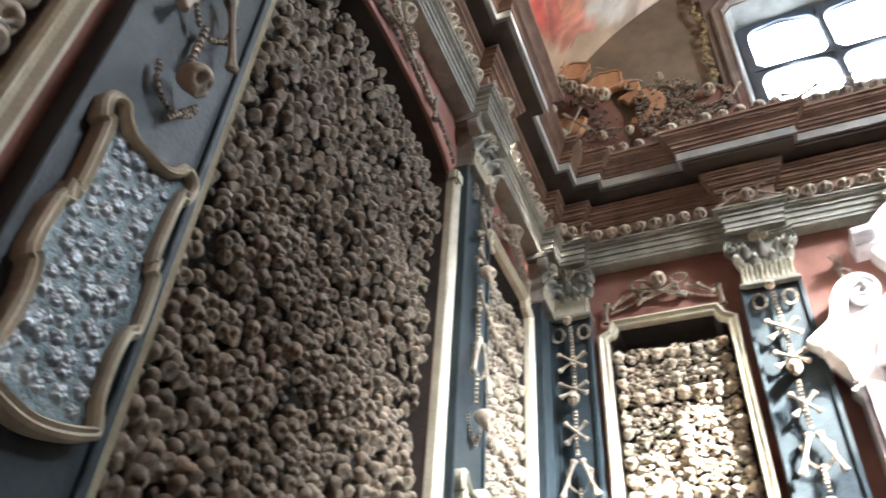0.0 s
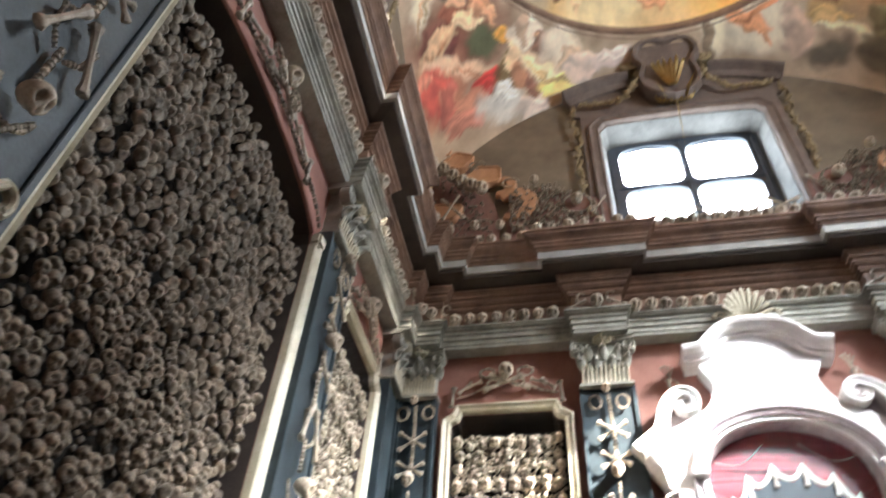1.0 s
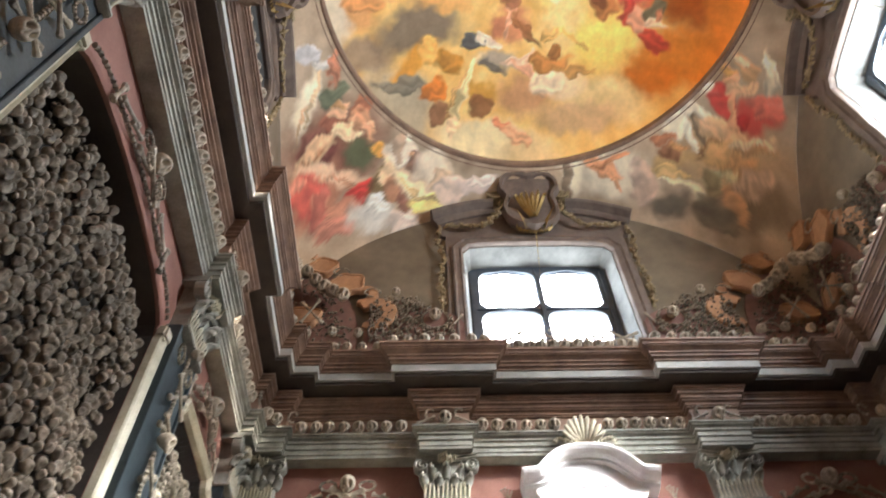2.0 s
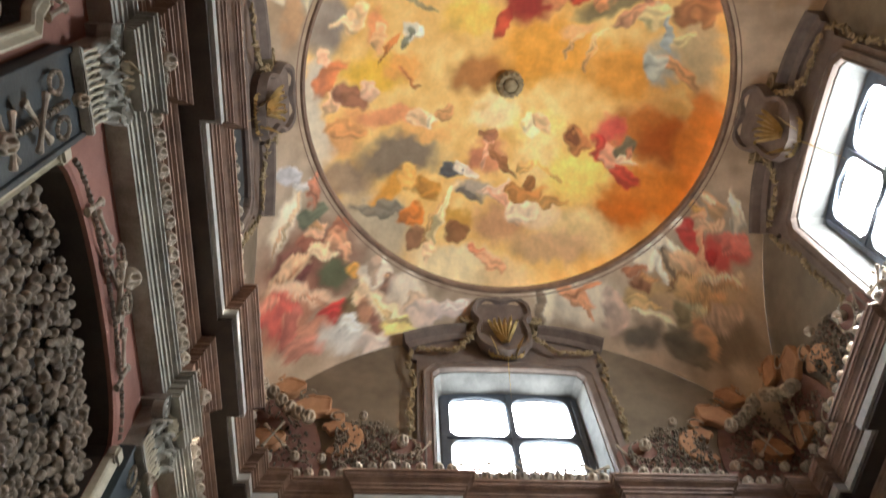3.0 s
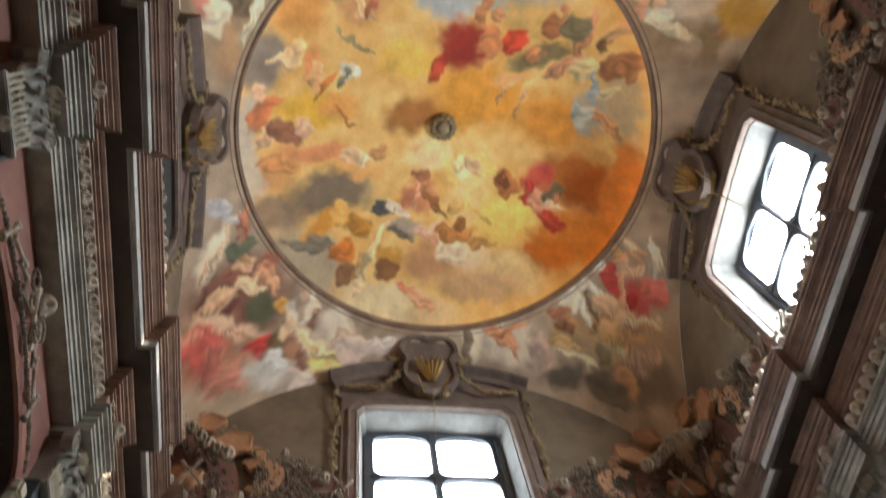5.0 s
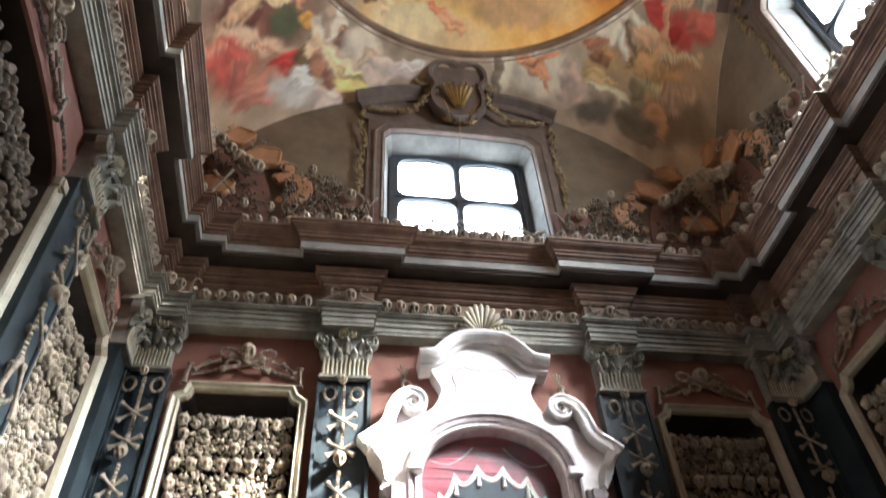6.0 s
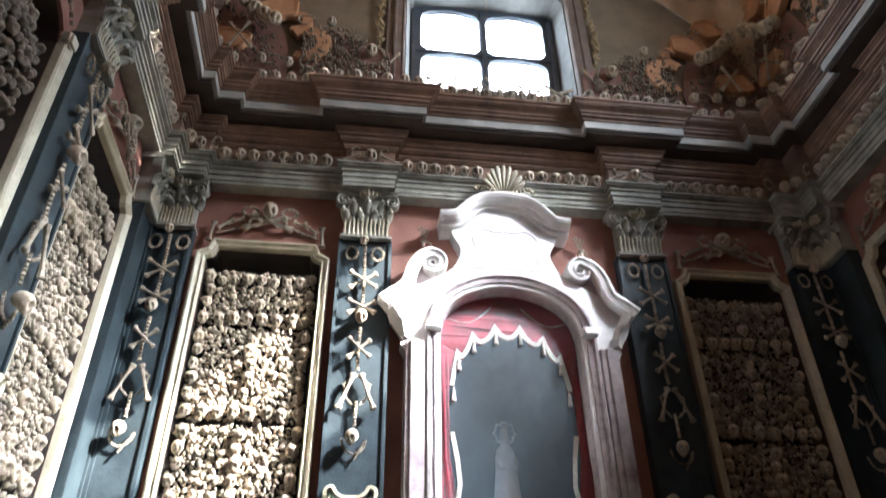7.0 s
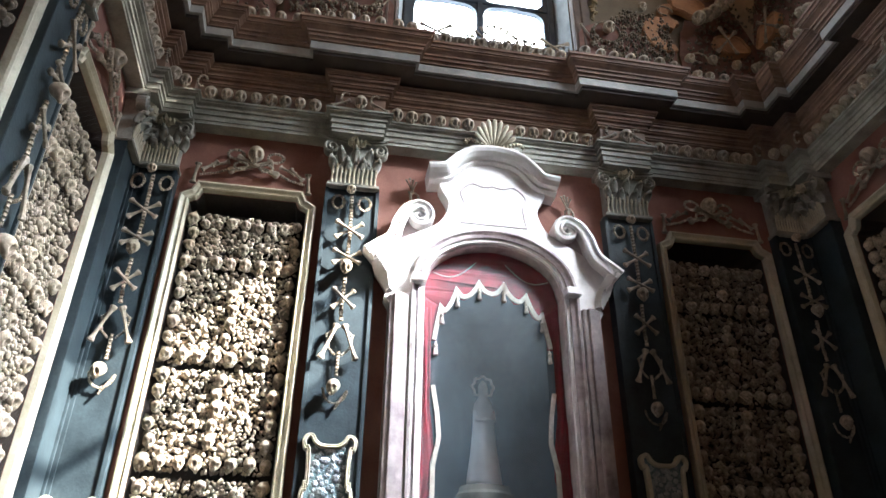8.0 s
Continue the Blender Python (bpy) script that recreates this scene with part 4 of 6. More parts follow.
def great_panel(k):
    p = thing("ossuary_niche", "great arched niche filled with rows of skulls and bone ends", "ossuary panel", "great bone panels", k=k)
    part("backing", box(bmesh.new(), -1.14, 1.14, -0.44, -0.36, FOOT - 0.05, 6.0), BACKING, p, "near-black backing with the shade between bones in its colour")
    for sgn in (-1, 1):
        jamb = [(sgn * 1.06, FOOT), (sgn * 1.06, 5.62)]
        part("frame", rail(bmesh.new(), jamb if sgn > 0 else jamb[::-1], [(0.004, -0.004), (0.0, 0.045), (-0.012, 0.06), (-0.024, 0.045), (-0.04, 0.05), (-0.07, 0.075), (-0.09, 0.07), (-0.095, 0.055), (-0.095, -0.002)]), CREAM, p, "cream painted moulded frame")
        part("ear", box(bmesh.new(), sgn * 1.04, sgn * 1.19, 0.0, 0.085, 5.60, 5.72, 0.02), CREAM, p, "cream ear block on the frame")
    head = [q for q in GREAT if q[1] > 5.61]
    part("head_edge", rail(bmesh.new(), head, [(0.004, -0.004), (0.0, 0.02), (-0.03, 0.03), (-0.035, -0.002)]), PINK, p, "narrow pink plaster edge")
    bones = [(u, 0.05, z + 0.09) for u, z in head]
    tagged(part("bone_string", chain(bmesh.new(), bones, 0.021, 0.05), OLDBONE_SHADED, p, "string of small bones along the arched head"), kind="stuff")
    part("reveal", rail(bmesh.new(), GREAT, [(0.01, -0.006), (0.01, -0.37), (0.0, -0.37)], True), DARK, p, "dark brown reveal")
    r = random.Random(40 + k)
    spots, heads, z, odd = [], [], FOOT + 0.04, 0
    fine = k == 1
    while z < 5.75:
        u = -1.01 + (0.029 if odd else 0)
        while u < 1.02:
            uu, zz = u + r.uniform(-0.014, 0.014), z + 0.018 * math.sin(u * 5 + z * 3) + r.uniform(-0.012, 0.012)
            if inside_great(uu, zz, 0.01):
                deep = -0.07 + 0.03 * math.sin(zz * 6 + uu * 2) + r.uniform(-0.02, 0.02)
                if fine and zz > 1.8 and r.random() < 0.68:
                    heads.append((uu, deep, zz, r.uniform(0.38, 0.54), r.uniform(4, 40), r.uniform(-60, 10), r.uniform(-30, 30)))
                else:
                    spots.append((uu, deep - 0.025, zz, r.choice((0.016, 0.02, 0.026)), r.uniform(0, 3.14)))
                    if fine:
                        spots.append((uu + 0.03, deep - 0.045, zz + 0.026, r.choice((0.011, 0.014, 0.017)), r.uniform(0, 3.14)))
            u += 0.058
        z += 0.057
        odd = 1 - odd
    heads.sort(key=lambda h: abs(h[2] - 3.4) + abs(h[0] + 0.3))
    for u, d, z, s_, tip, yaw, roll in heads[:300]:
        skull(u, d, z, p, size=s_, tip=tip, yaw=yaw, roll=roll).data = SKULL_OLD_SHADED
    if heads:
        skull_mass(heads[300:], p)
    knob_mass("bone_fill", spots, p, OLDBONE_SHADED)
    return p


# ---- pilasters ----
def leaf(bm, u, d, z, high, wide, bend=0.05, lean=0.0):
    """A curling acanthus leaf that stands out of the wall."""
    rows = []
    for i in range(9):
        t = i / 8
        w = wide * (0.55 + 0.9 * t - 1.25 * t ** 3)
        out = d + bend * (t ** 2) * 1.4 - (0.025 if i == 8 else 0)
        zz = z + high * (t - 0.22 * t ** 4) - (0.045 if i == 8 else 0)
        rows.append([bm.verts.new((u + lean * t + x * w, W - out - 0.022 * (1 - abs(x)) + 0.01 * abs(x), zz - 0.012 * abs(x))) for x in (-1, -0.5, 0, 0.5, 1)])
    for p, q in zip(rows, rows[1:]):
        for j in range(4):
            bm.faces.new((p[j], p[j + 1], q[j + 1], q[j]))
    return bm


def thick(bm, t=0.008):
    """Gives thin leaves their thickness."""
    bmesh.ops.recalc_face_normals(bm, faces=bm.faces)
    bmesh.ops.solidify(bm, geom=bm.faces[:], thickness=t)
    return bm


def spiral(cu, cz, r0, r1, a0, turns, n=26):
    return [(cu + (r0 + (r1 - r0) * i / n) * math.cos(a0 + turns * 2 * math.pi * i / n), cz + (r0 + (r1 - r0) * i / n) * math.sin(a0 + turns * 2 * math.pi * i / n)) for i in range(n + 1)]


def capital(parent, u, base=0.12, half=0.24):
    """A composite capital: neck ring, a fence of small bones, two rows of leaves, volutes, a curved abacus."""
    cap = part("capital", box(bmesh.new(), u - half + 0.02, u + half - 0.02, -0.02, base + 0.015, 5.86, 6.33), STONE, parent, "carved grey stone capital")
    part("neck_ring", box(bmesh.new(), u - half - 0.015, u + half + 0.015, 0, base + 0.05, 5.83, 5.87, 0.008), STONE, cap)
    bm = bmesh.new()
    n = 11
    for i in range(n):
        x = u - half + 0.03 + (2 * half - 0.06) * i / (n - 1)
        rings(bm, [(Vector((x, W - base - 0.03, 5.87)), Vector((0.013, 0, 0)), Vector((0, 0.014, 0))), (Vector((x, W - base - 0.028, 5.96)), Vector((0.009, 0, 0)), Vector((0, 0.01, 0))), (Vector((x + 0.004, W - base - 0.04, 6.03 + 0.03 * (i % 2))), Vector((0.015, 0, 0)), Vector((0, 0.016, 0))), (Vector((x, W - base - 0.045, 6.06 + 0.03 * (i % 2))), Vector((0.008, 0, 0)), Vector((0, 0.008, 0)))], 6)
    part("bone_fence", bm, CREAM, cap, "row of small upright bones")
    for i, (x, z, h, w) in enumerate(((-0.19, 6.04, 0.15, 0.05), (-0.065, 6.03, 0.15, 0.05), (0.065, 6.03, 0.15, 0.05), (0.19, 6.04, 0.15, 0.05), (-0.12, 6.12, 0.19, 0.045), (0.0, 6.13, 0.2, 0.045), (0.12, 6.12, 0.19, 0.045))):
        part("leaf", thick(leaf(bmesh.new(), u + x, base + 0.02, z, h, w, 0.085, x * 0.25), 0.014), STONE, cap, smooth=True)
    for sgn in (-1, 1):
        line = spiral(u + sgn * (half + 0.0), 6.26, 0.075, 0.012, math.pi / 2, -sgn * 1.7)
        part("volute", rail(bmesh.new(), line, [(-0.014, base), (-0.014, base + 0.085), (0.0, base + 0.10), (0.014, base + 0.085), (0.014, base)]), STONE, cap)
    bm = bmesh.new()
    n = 10
    line = [(u - half - 0.06 + (2 * half + 0.12) * i / n, base + 0.09 - 0.045 * math.sin(math.pi * i / n)) for i in range(n + 1)]
    rows = []
    for x, d in line:
        rows.append([bm.verts.new((x, W - o, z)) for o, z in ((0, 6.33), (d - 0.015, 6.33), (d, 6.35), (d, 6.37), (d + 0.012, 6.375), (d + 0.012, 6.397), (0, 6.397))])
    for p, q in zip(rows, rows[1:]):
        for j in range(6):
            bm.faces.new((p[j], p[j + 1], q[j + 1], q[j]))
    bm.faces.new(rows[0])
    bm.faces.new(rows[-1])
    part("abacus", bm, STONE, cap)
    bm = bmesh.new()
    for a in range(5):
        leaf(bm, u + (a - 2) * 0.022, base + 0.08, 6.30, 0.09 - 0.012 * abs(a - 2), 0.016, 0.03, (a - 2) * 0.02)
    part("flower", thick(bm, 0.005), CREAM, cap)
    return cap


def pilaster(k, u, u0, u1, corner=False):
    p = thing("pilaster", "dark slate pilaster with a carved grey capital", "pilaster", "pilasters", k=k)
    sh = part("shaft", box(bmesh.new(), u0, u1, -0.01, 0.105, 0.9, 5.84), SLATE, p, "polished dark slate shaft")
    m = 0.035
    bm = bmesh.new()
    for a, b in ((u0, u0 + m), (u1 - m, u1)):
        box(bm, a, b, 0.10, 0.125, 0.9, 5.84, 0.004)
    part("edge_strip", bm, SLATE, sh, "raised slate border")
    part("plinth", box(bmesh.new(), u0 - 0.03, u1 + 0.03, -0.01, 0.16, 0.0, 0.9, 0.012), BROWN, p, "brown stone plinth")
    if corner:
        capital(p, (u0 + u1) / 2, 0.12, (u1 - u0) / 2)
    else:
        capital(p, u)
    return p


def bone_garland(k, u, seed, lift=0.0):
    """A hanging trophy of skulls, crossed bones and vertebrae on a pilaster."""
    g = thing("bone_garland", "hanging garland of skulls, crossed bones and vertebrae on a dark pilaster", "bone ornament", "pilaster garlands", k=k)
    r = random.Random(seed)
    d = 0.15
    for z, s in ((5.77, 0.62), (4.93, 0.80), (3.80, 0.80)):
        skull(u + r.uniform(-0.02, 0.02), d + 0.05, z, g, size=s, yaw=r.uniform(-20, 20), roll=r.uniform(-10, 10), tip=r.uniform(8, 24), fine=True)
    for sgn in (-1, 1):
        part("vertebra_ring", chain(bmesh.new(), loop(u + sgn * 0.125, d - 0.01, 5.66, 0.055, 0.075), 0.016, 0.024), BONE, g)
    part("spine", chain(bmesh.new(), [(u, d, 5.72), (u + 0.01, d, 5.2), (u, d, 5.02)], 0.021, 0.036), BONE, g)
    part("spine", chain(bmesh.new(), [(u, d, 4.83), (u - 0.01, d, 4.55), (u, d, 4.4)], 0.021, 0.036), BONE, g)
    part("spine", chain(bmesh.new(), [(u, d, 4.12), (u, d, 3.9)], 0.018, 0.032), BONE, g)
    for z, w, h in ((5.34, 0.13, 0.10), (5.04, 0.13, 0.06), (4.62, 0.10, 0.08)):
        a, b = r.uniform(-0.02, 0.02), r.uniform(-0.02, 0.02)
        part("crossed_bone", long_bone(bmesh.new(), (u - w, d + 0.015, z - h + a), (u + w, d + 0.02, z + h + b), 0.013), BONE, g)
        part("crossed_bone", long_bone(bmesh.new(), (u - w, d + 0.04, z + h + b), (u + w, d + 0.045, z - h + a), 0.013), BONE, g)
    for sgn in (-1, 1):
        part("leg_bone", long_bone(bmesh.new(), (u + sgn * 0.03, d + 0.02, 4.38), (u + sgn * 0.15, d + 0.03, 4.05), 0.015), BONE, g)
        part("rib", chain(bmesh.new(), [(u + sgn * 0.02, d, 4.36), (u + sgn * 0.11, d + 0.01, 4.28), (u + sgn * 0.09, d + 0.01, 4.16), (u + sgn * 0.03, d, 4.1)], 0.014, 0.02), BONE, g)
    part("tail", chain(bmesh.new(), loop(u, d - 0.01, 3.80, 0.1, 0.12, 12)[6:] + [(u, d, 3.62)], 0.013, 0.022), BONE, g)
    for ob in g.children:
        ob.location.z += lift
    return g


GLASSY = surface("blue_grey_relic_panel", (0.07, 0.11, 0.125), (0.26, 0.34, 0.36), 0.25, 26.0, 90, 0.8)
SILVER = surface("tarnished_silver", (0.16, 0.19, 0.21), (0.50, 0.54, 0.56), 0.3, 20.0, 120, 0.5, metal=0.75)


def cartouche(k, u, seed, drop=0.0):
    """A shaped relic plaque with a cream frame and small bosses."""
    c = thing("relic_cartouche", "shaped blue-grey relic plaque with embossed hearts and a cream frame", "plaque", "relic plaques", k=k)
    half = [(0.0, 3.50), (0.06, 3.48), (0.10, 3.42), (0.13, 3.415), (0.165, 3.43), (0.195, 3.40), (0.19, 3.33), (0.155, 3.30), (0.15, 3.10), (0.165, 3.08), (0.165, 3.04), (0.185, 3.02), (0.19, 2.86), (0.165, 2.83), (0.15, 2.74), (0.155, 2.62), (0.18, 2.55), (0.17, 2.53), (0.09, 2.50), (0.0, 2.485)]
    half = [(0.0, 3.37)] + [(0.07, 3.375), (0.12, 3.41), (0.145, 3.45), (0.18, 3.445), (0.198, 3.41), (0.185, 3.36), (0.16, 3.34)] + half[8:]
    line = shifted(half + [(-a, b) for a, b in reversed(half[1:-1])], u, -drop)
    line = smoothed(line + line[:1], 3)[:-1]
    part("plaque", plate(bmesh.new(), line, [], 0.10, 0.135), GLASSY, c, "blue-grey embossed plaque")
    part("frame", rail(bmesh.new(), line, [(-0.014, 0.10), (-0.014, 0.165), (-0.006, 0.178), (0.004, 0.168), (0.012, 0.172), (0.022, 0.16), (0.022, 0.10)], True), CREAM, c, "cream gilt-edged frame")
    r = random.Random(seed)
    for i in range(84):
        x, z = u + (-0.11, 0.0, 0.11, -0.055, 0.055)[i % 5] + r.uniform(-0.022, 0.022), 2.55 - drop + 0.82 * i / 83 + r.uniform(-0.012, 0.012)
        bm = bmesh.new()
        s = r.uniform(0.018, 0.030) * (1.5 if i % 11 == 4 else 1)
        petals, rows = r.choice((4, 5, 6, 8)), []
        for j in range(6):
            q = j / 5
            rows.append([bm.verts.new((x + s * q * (1 + 0.18 * math.cos(petals * w)) * math.cos(w), W - 0.134 - s * 0.42 * math.sin(math.pi * (0.25 + 0.75 * q)) * (1 + 0.35 * q * math.cos(petals * w)) * (1 if j < 5 else 0), z + s * q * (1 + 0.18 * math.cos(petals * w)) * math.sin(w))) for w in [2 * math.pi * m / 20 for m in range(20)]])
        for p, q in zip(rows, rows[1:]):
            for m in range(20):
                bm.faces.new((p[m], p[(m + 1) % 20], q[(m + 1) % 20], q[m]))
        part("boss", bm, SILVER, c, smooth=True)
    return c


def crest(k, c, z=6.12, wide=0.50):
    """A skull over crossed bones on the pink wall above a panel, with sprays of bones to each side."""
    g = thing("skull_crest", "skull over crossed bones with bone sprays on the pink wall", "bone ornament", "crests above the panels", k=k)
    skull(c, 0.075, z + 0.02, g, size=1.12, tip=16, fine=True)
    part("crossed_bone", long_bone(bmesh.new(), (c - 0.24, 0.05, z - 0.18), (c + 0.17, 0.06, z - 0.03), 0.02), BONE, g)
    part("crossed_bone", long_bone(bmesh.new(), (c + 0.24, 0.05, z - 0.18), (c - 0.17, 0.09, z - 0.03), 0.02), BONE, g)
    for sgn in (-1, 1):
        part("vertebra_ring", chain(bmesh.new(), loop(c + sgn * 0.19, 0.06, z + 0.02, 0.075, 0.055, 14), 0.018, 0.027), BONE, g)
        part("vertebra_ring", chain(bmesh.new(), loop(c + sgn * 0.12, 0.10, z - 0.14, 0.06, 0.045, 12), 0.016, 0.024), BONE, g)
        part("spray_bone", long_bone(bmesh.new(), (c + sgn * 0.24, 0.04, z - 0.06), (c + sgn * 0.40, 0.04, z - 0.13), 0.014), BONE, g)
        part("spray_bone", long_bone(bmesh.new(), (c + sgn * 0.34, 0.05, z - 0.08), (c + sgn * (wide - 0.02), 0.05, z - 0.20), 0.015), BONE, g)
        part("spray_bone", long_bone(bmesh.new(), (c + sgn * (wide + 0.02), 0.05, z - 0.12), (c + sgn * (wide + 0.04), 0.05, z - 0.36), 0.016), BONE, g)
        part("vertebra_string", chain(bmesh.new(), [(c + sgn * 0.2, 0.03, z - 0.12), (c + sgn * 0.34, 0.03, z - 0.2), (c + sgn * wide, 0.03, z - 0.24)], 0.017, 0.024), BONE, g)
    return g


# ---- skulls on the frieze and on the ledge ----
def frieze_skulls(k):
    d = 0.15 + 0.05
    r = random.Random(60 + k)
    for a, b in ((-2.88, -1.86), (-1.02, -0.28), (0.28, 1.02), (1.86, 2.88)) if k == 0 else ((-2.88, -1.86), (-1.02, 1.02), (1.86, 2.88)):
        n = int((b - a) / 0.128)
        for i in range(n + 1):
            ob = skull(a + (b - a) * i / n + r.uniform(-0.01, 0.01), d + r.uniform(-0.006, 0.006), 6.742 + r.uniform(-0.006, 0.006), None, k, r.uniform(0.82, 0.94), r.uniform(10, 24), r.uniform(-16, 16), r.uniform(-8, 8), True)
            tagged(ob, "small yellowed skull standing on the frieze ledge", "skull", "frieze skulls")
    for u in (-PIL, PIL):
        g = thing("frieze_trophy", "skull with curled vertebrae and bones on the frieze block", "bone ornament", "frieze trophies", k=k)
        skull(u, d + 0.13, 6.745, g, size=0.95, tip=18, fine=True)
        for sgn in (-1, 1):
            part("vertebra_ring", chain(bmesh.new(), loop(u + sgn * 0.15, d + 0.09, 6.83, 0.045, 0.075, 14)[2:13], 0.016, 0.024), BONE, g)
            part("leg_bone", long_bone(bmesh.new(), (u + sgn * 0.10, d + 0.12, 6.78), (u + sgn * 0.29, d + 0.11, 6.69), 0.011), BONE, g)
    for sgn in (-1, 1):
        g = thing("frieze_trophy", "skull with a curled string of vertebrae in the frieze corner", "bone ornament", "frieze trophies", k=k)
        skull(sgn * 3.12, d + 0.14, 6.745, g, size=0.85, tip=16, yaw=-sgn * 25, fine=True)
        part("vertebra_ring", chain(bmesh.new(), loop(sgn * 2.97, d + 0.09, 6.82, 0.045, 0.07, 14)[1:13], 0.015, 0.023), BONE, g)


def ledge_skulls(k):
    r = random.Random(80 + k)
    for a, b, d in ((-2.95, -2.12, 0.50), (-1.96, -0.94, 0.60), (-0.84, 0.84, 0.50), (0.94, 1.96, 0.60), (2.12, 2.95, 0.50)):
        n = int((b - a) / (0.125 if abs(a + b) < 0.1 else 0.165))
        for i in range(n + 1):
            ob = skull(a + (b - a) * i / n + r.uniform(-0.015, 0.015), d + r.uniform(-0.012, 0.012), 7.613 + r.uniform(-0.004, 0.008), None, k, r.uniform(0.74, 0.9), r.uniform(8, 26), r.uniform(-25, 25), r.uniform(-10, 10))
            tagged(ob, "small skull set on the brown cornice ledge", "skull", "ledge skulls")


# ---- windows and lunettes ----
def glow(name, strength):
    m = bpy.data.materials.new(name)
    m.use_nodes = True
    n = m.node_tree.nodes
    e = n.new("ShaderNodeEmission")
    e.inputs[0].default_value, e.inputs[1].default_value = (0.90, 0.95, 1.0, 1), strength
    m.node_tree.links.new(e.outputs[0], n["Material Output"].inputs[0])
    return m


def clear_glass(name, shine_share, rough, haze=0.0):
    m = bpy.data.materials.new(name)
    m.use_nodes = True
    n, l = m.node_tree.nodes, m.node_tree.links
    see, shine, mix = n.new("ShaderNodeBsdfTransparent"), n.new("ShaderNodeBsdfGlossy"), n.new("ShaderNodeMixShader")
    shine.inputs["Roughness"].default_value = rough
    mix.inputs[0].default_value = shine_share
    l.new(see.outputs[0], mix.inputs[1])
    l.new(shine.outputs[0], mix.inputs[2])
    # Patchy blue-grey film: painted haze in place of light reflected in the pane.
    if haze:
        film, over = n.new("ShaderNodeBsdfDiffuse"), n.new("ShaderNodeMixShader")
        patch, rng = n.new("ShaderNodeTexNoise"), n.new("ShaderNodeMapRange")
        film.inputs[0].default_value = (0.42, 0.53, 0.60, 1)
        patch.inputs["Scale"].default_value, patch.inputs["Detail"].default_value = 1.6, 5
        rng.inputs[1].default_value, rng.inputs[2].default_value, rng.inputs[3].default_value, rng.inputs[4].default_value = 0.3, 0.75, haze * 0.4, haze * 1.8
        l.new(n.new("ShaderNodeTexCoord").outputs["Object"], patch.inputs["Vector"])
        l.new(patch.outputs[0], rng.inputs[0])
        l.new(rng.outputs[0], over.inputs[0])
        l.new(mix.outputs[0], over.inputs[1])
        l.new(film.outputs[0], over.inputs[2])
        mix = over
    l.new(mix.outputs[0], n["Material Output"].inputs[0])
    return m


SKYGLOW = glow("white_sky", 4.0)
GLASS = clear_glass("window_glass", 0.05, 0.05)
HAZY = clear_glass("hazy_glass", 0.05, 0.3, 0.045)
REVEAL = surface("whitewashed_reveal", (0.10, 0.099, 0.095), (0.24, 0.236, 0.225), 0.8, 3.0)
CASEMENT = surface("blue_grey_painted_wood", (0.035, 0.045, 0.062), (0.085, 0.105, 0.135), 0.45, 8.0, 80, 0.1)
SURROUND = surface("purple_grey_stucco", (0.10, 0.070, 0.058), (0.21, 0.155, 0.13), 0.75, 4.0)
STUCCO = surface("dusty_gold_stucco", (0.17, 0.12, 0.06), (0.40, 0.30, 0.17), 0.7, 12.0, 70, 0.5)


def rounded(u0, u1, z0, z1, r, top):
    """A pane outline: rounded upper corners, a slightly curved head."""
    n = 5
    line = [(u0 + r * 0.5, z0), (u1 - r * 0.5, z0), (u1, z0 + r * 0.5)]
    line += [(u1 - r + r * math.cos(radians(90 * i / n)), z1 - r + r * math.sin(radians(90 * i / n))) for i in range(n + 1)]
    line += [((u0 + u1) / 2, z1 + top)]
    line += [(u0 + r - r * math.sin(radians(90 * i / n)), z1 - r + r * math.cos(radians(90 * i / n))) for i in range(n + 1)]
    return line + [(u0, z0 + r * 0.5)]


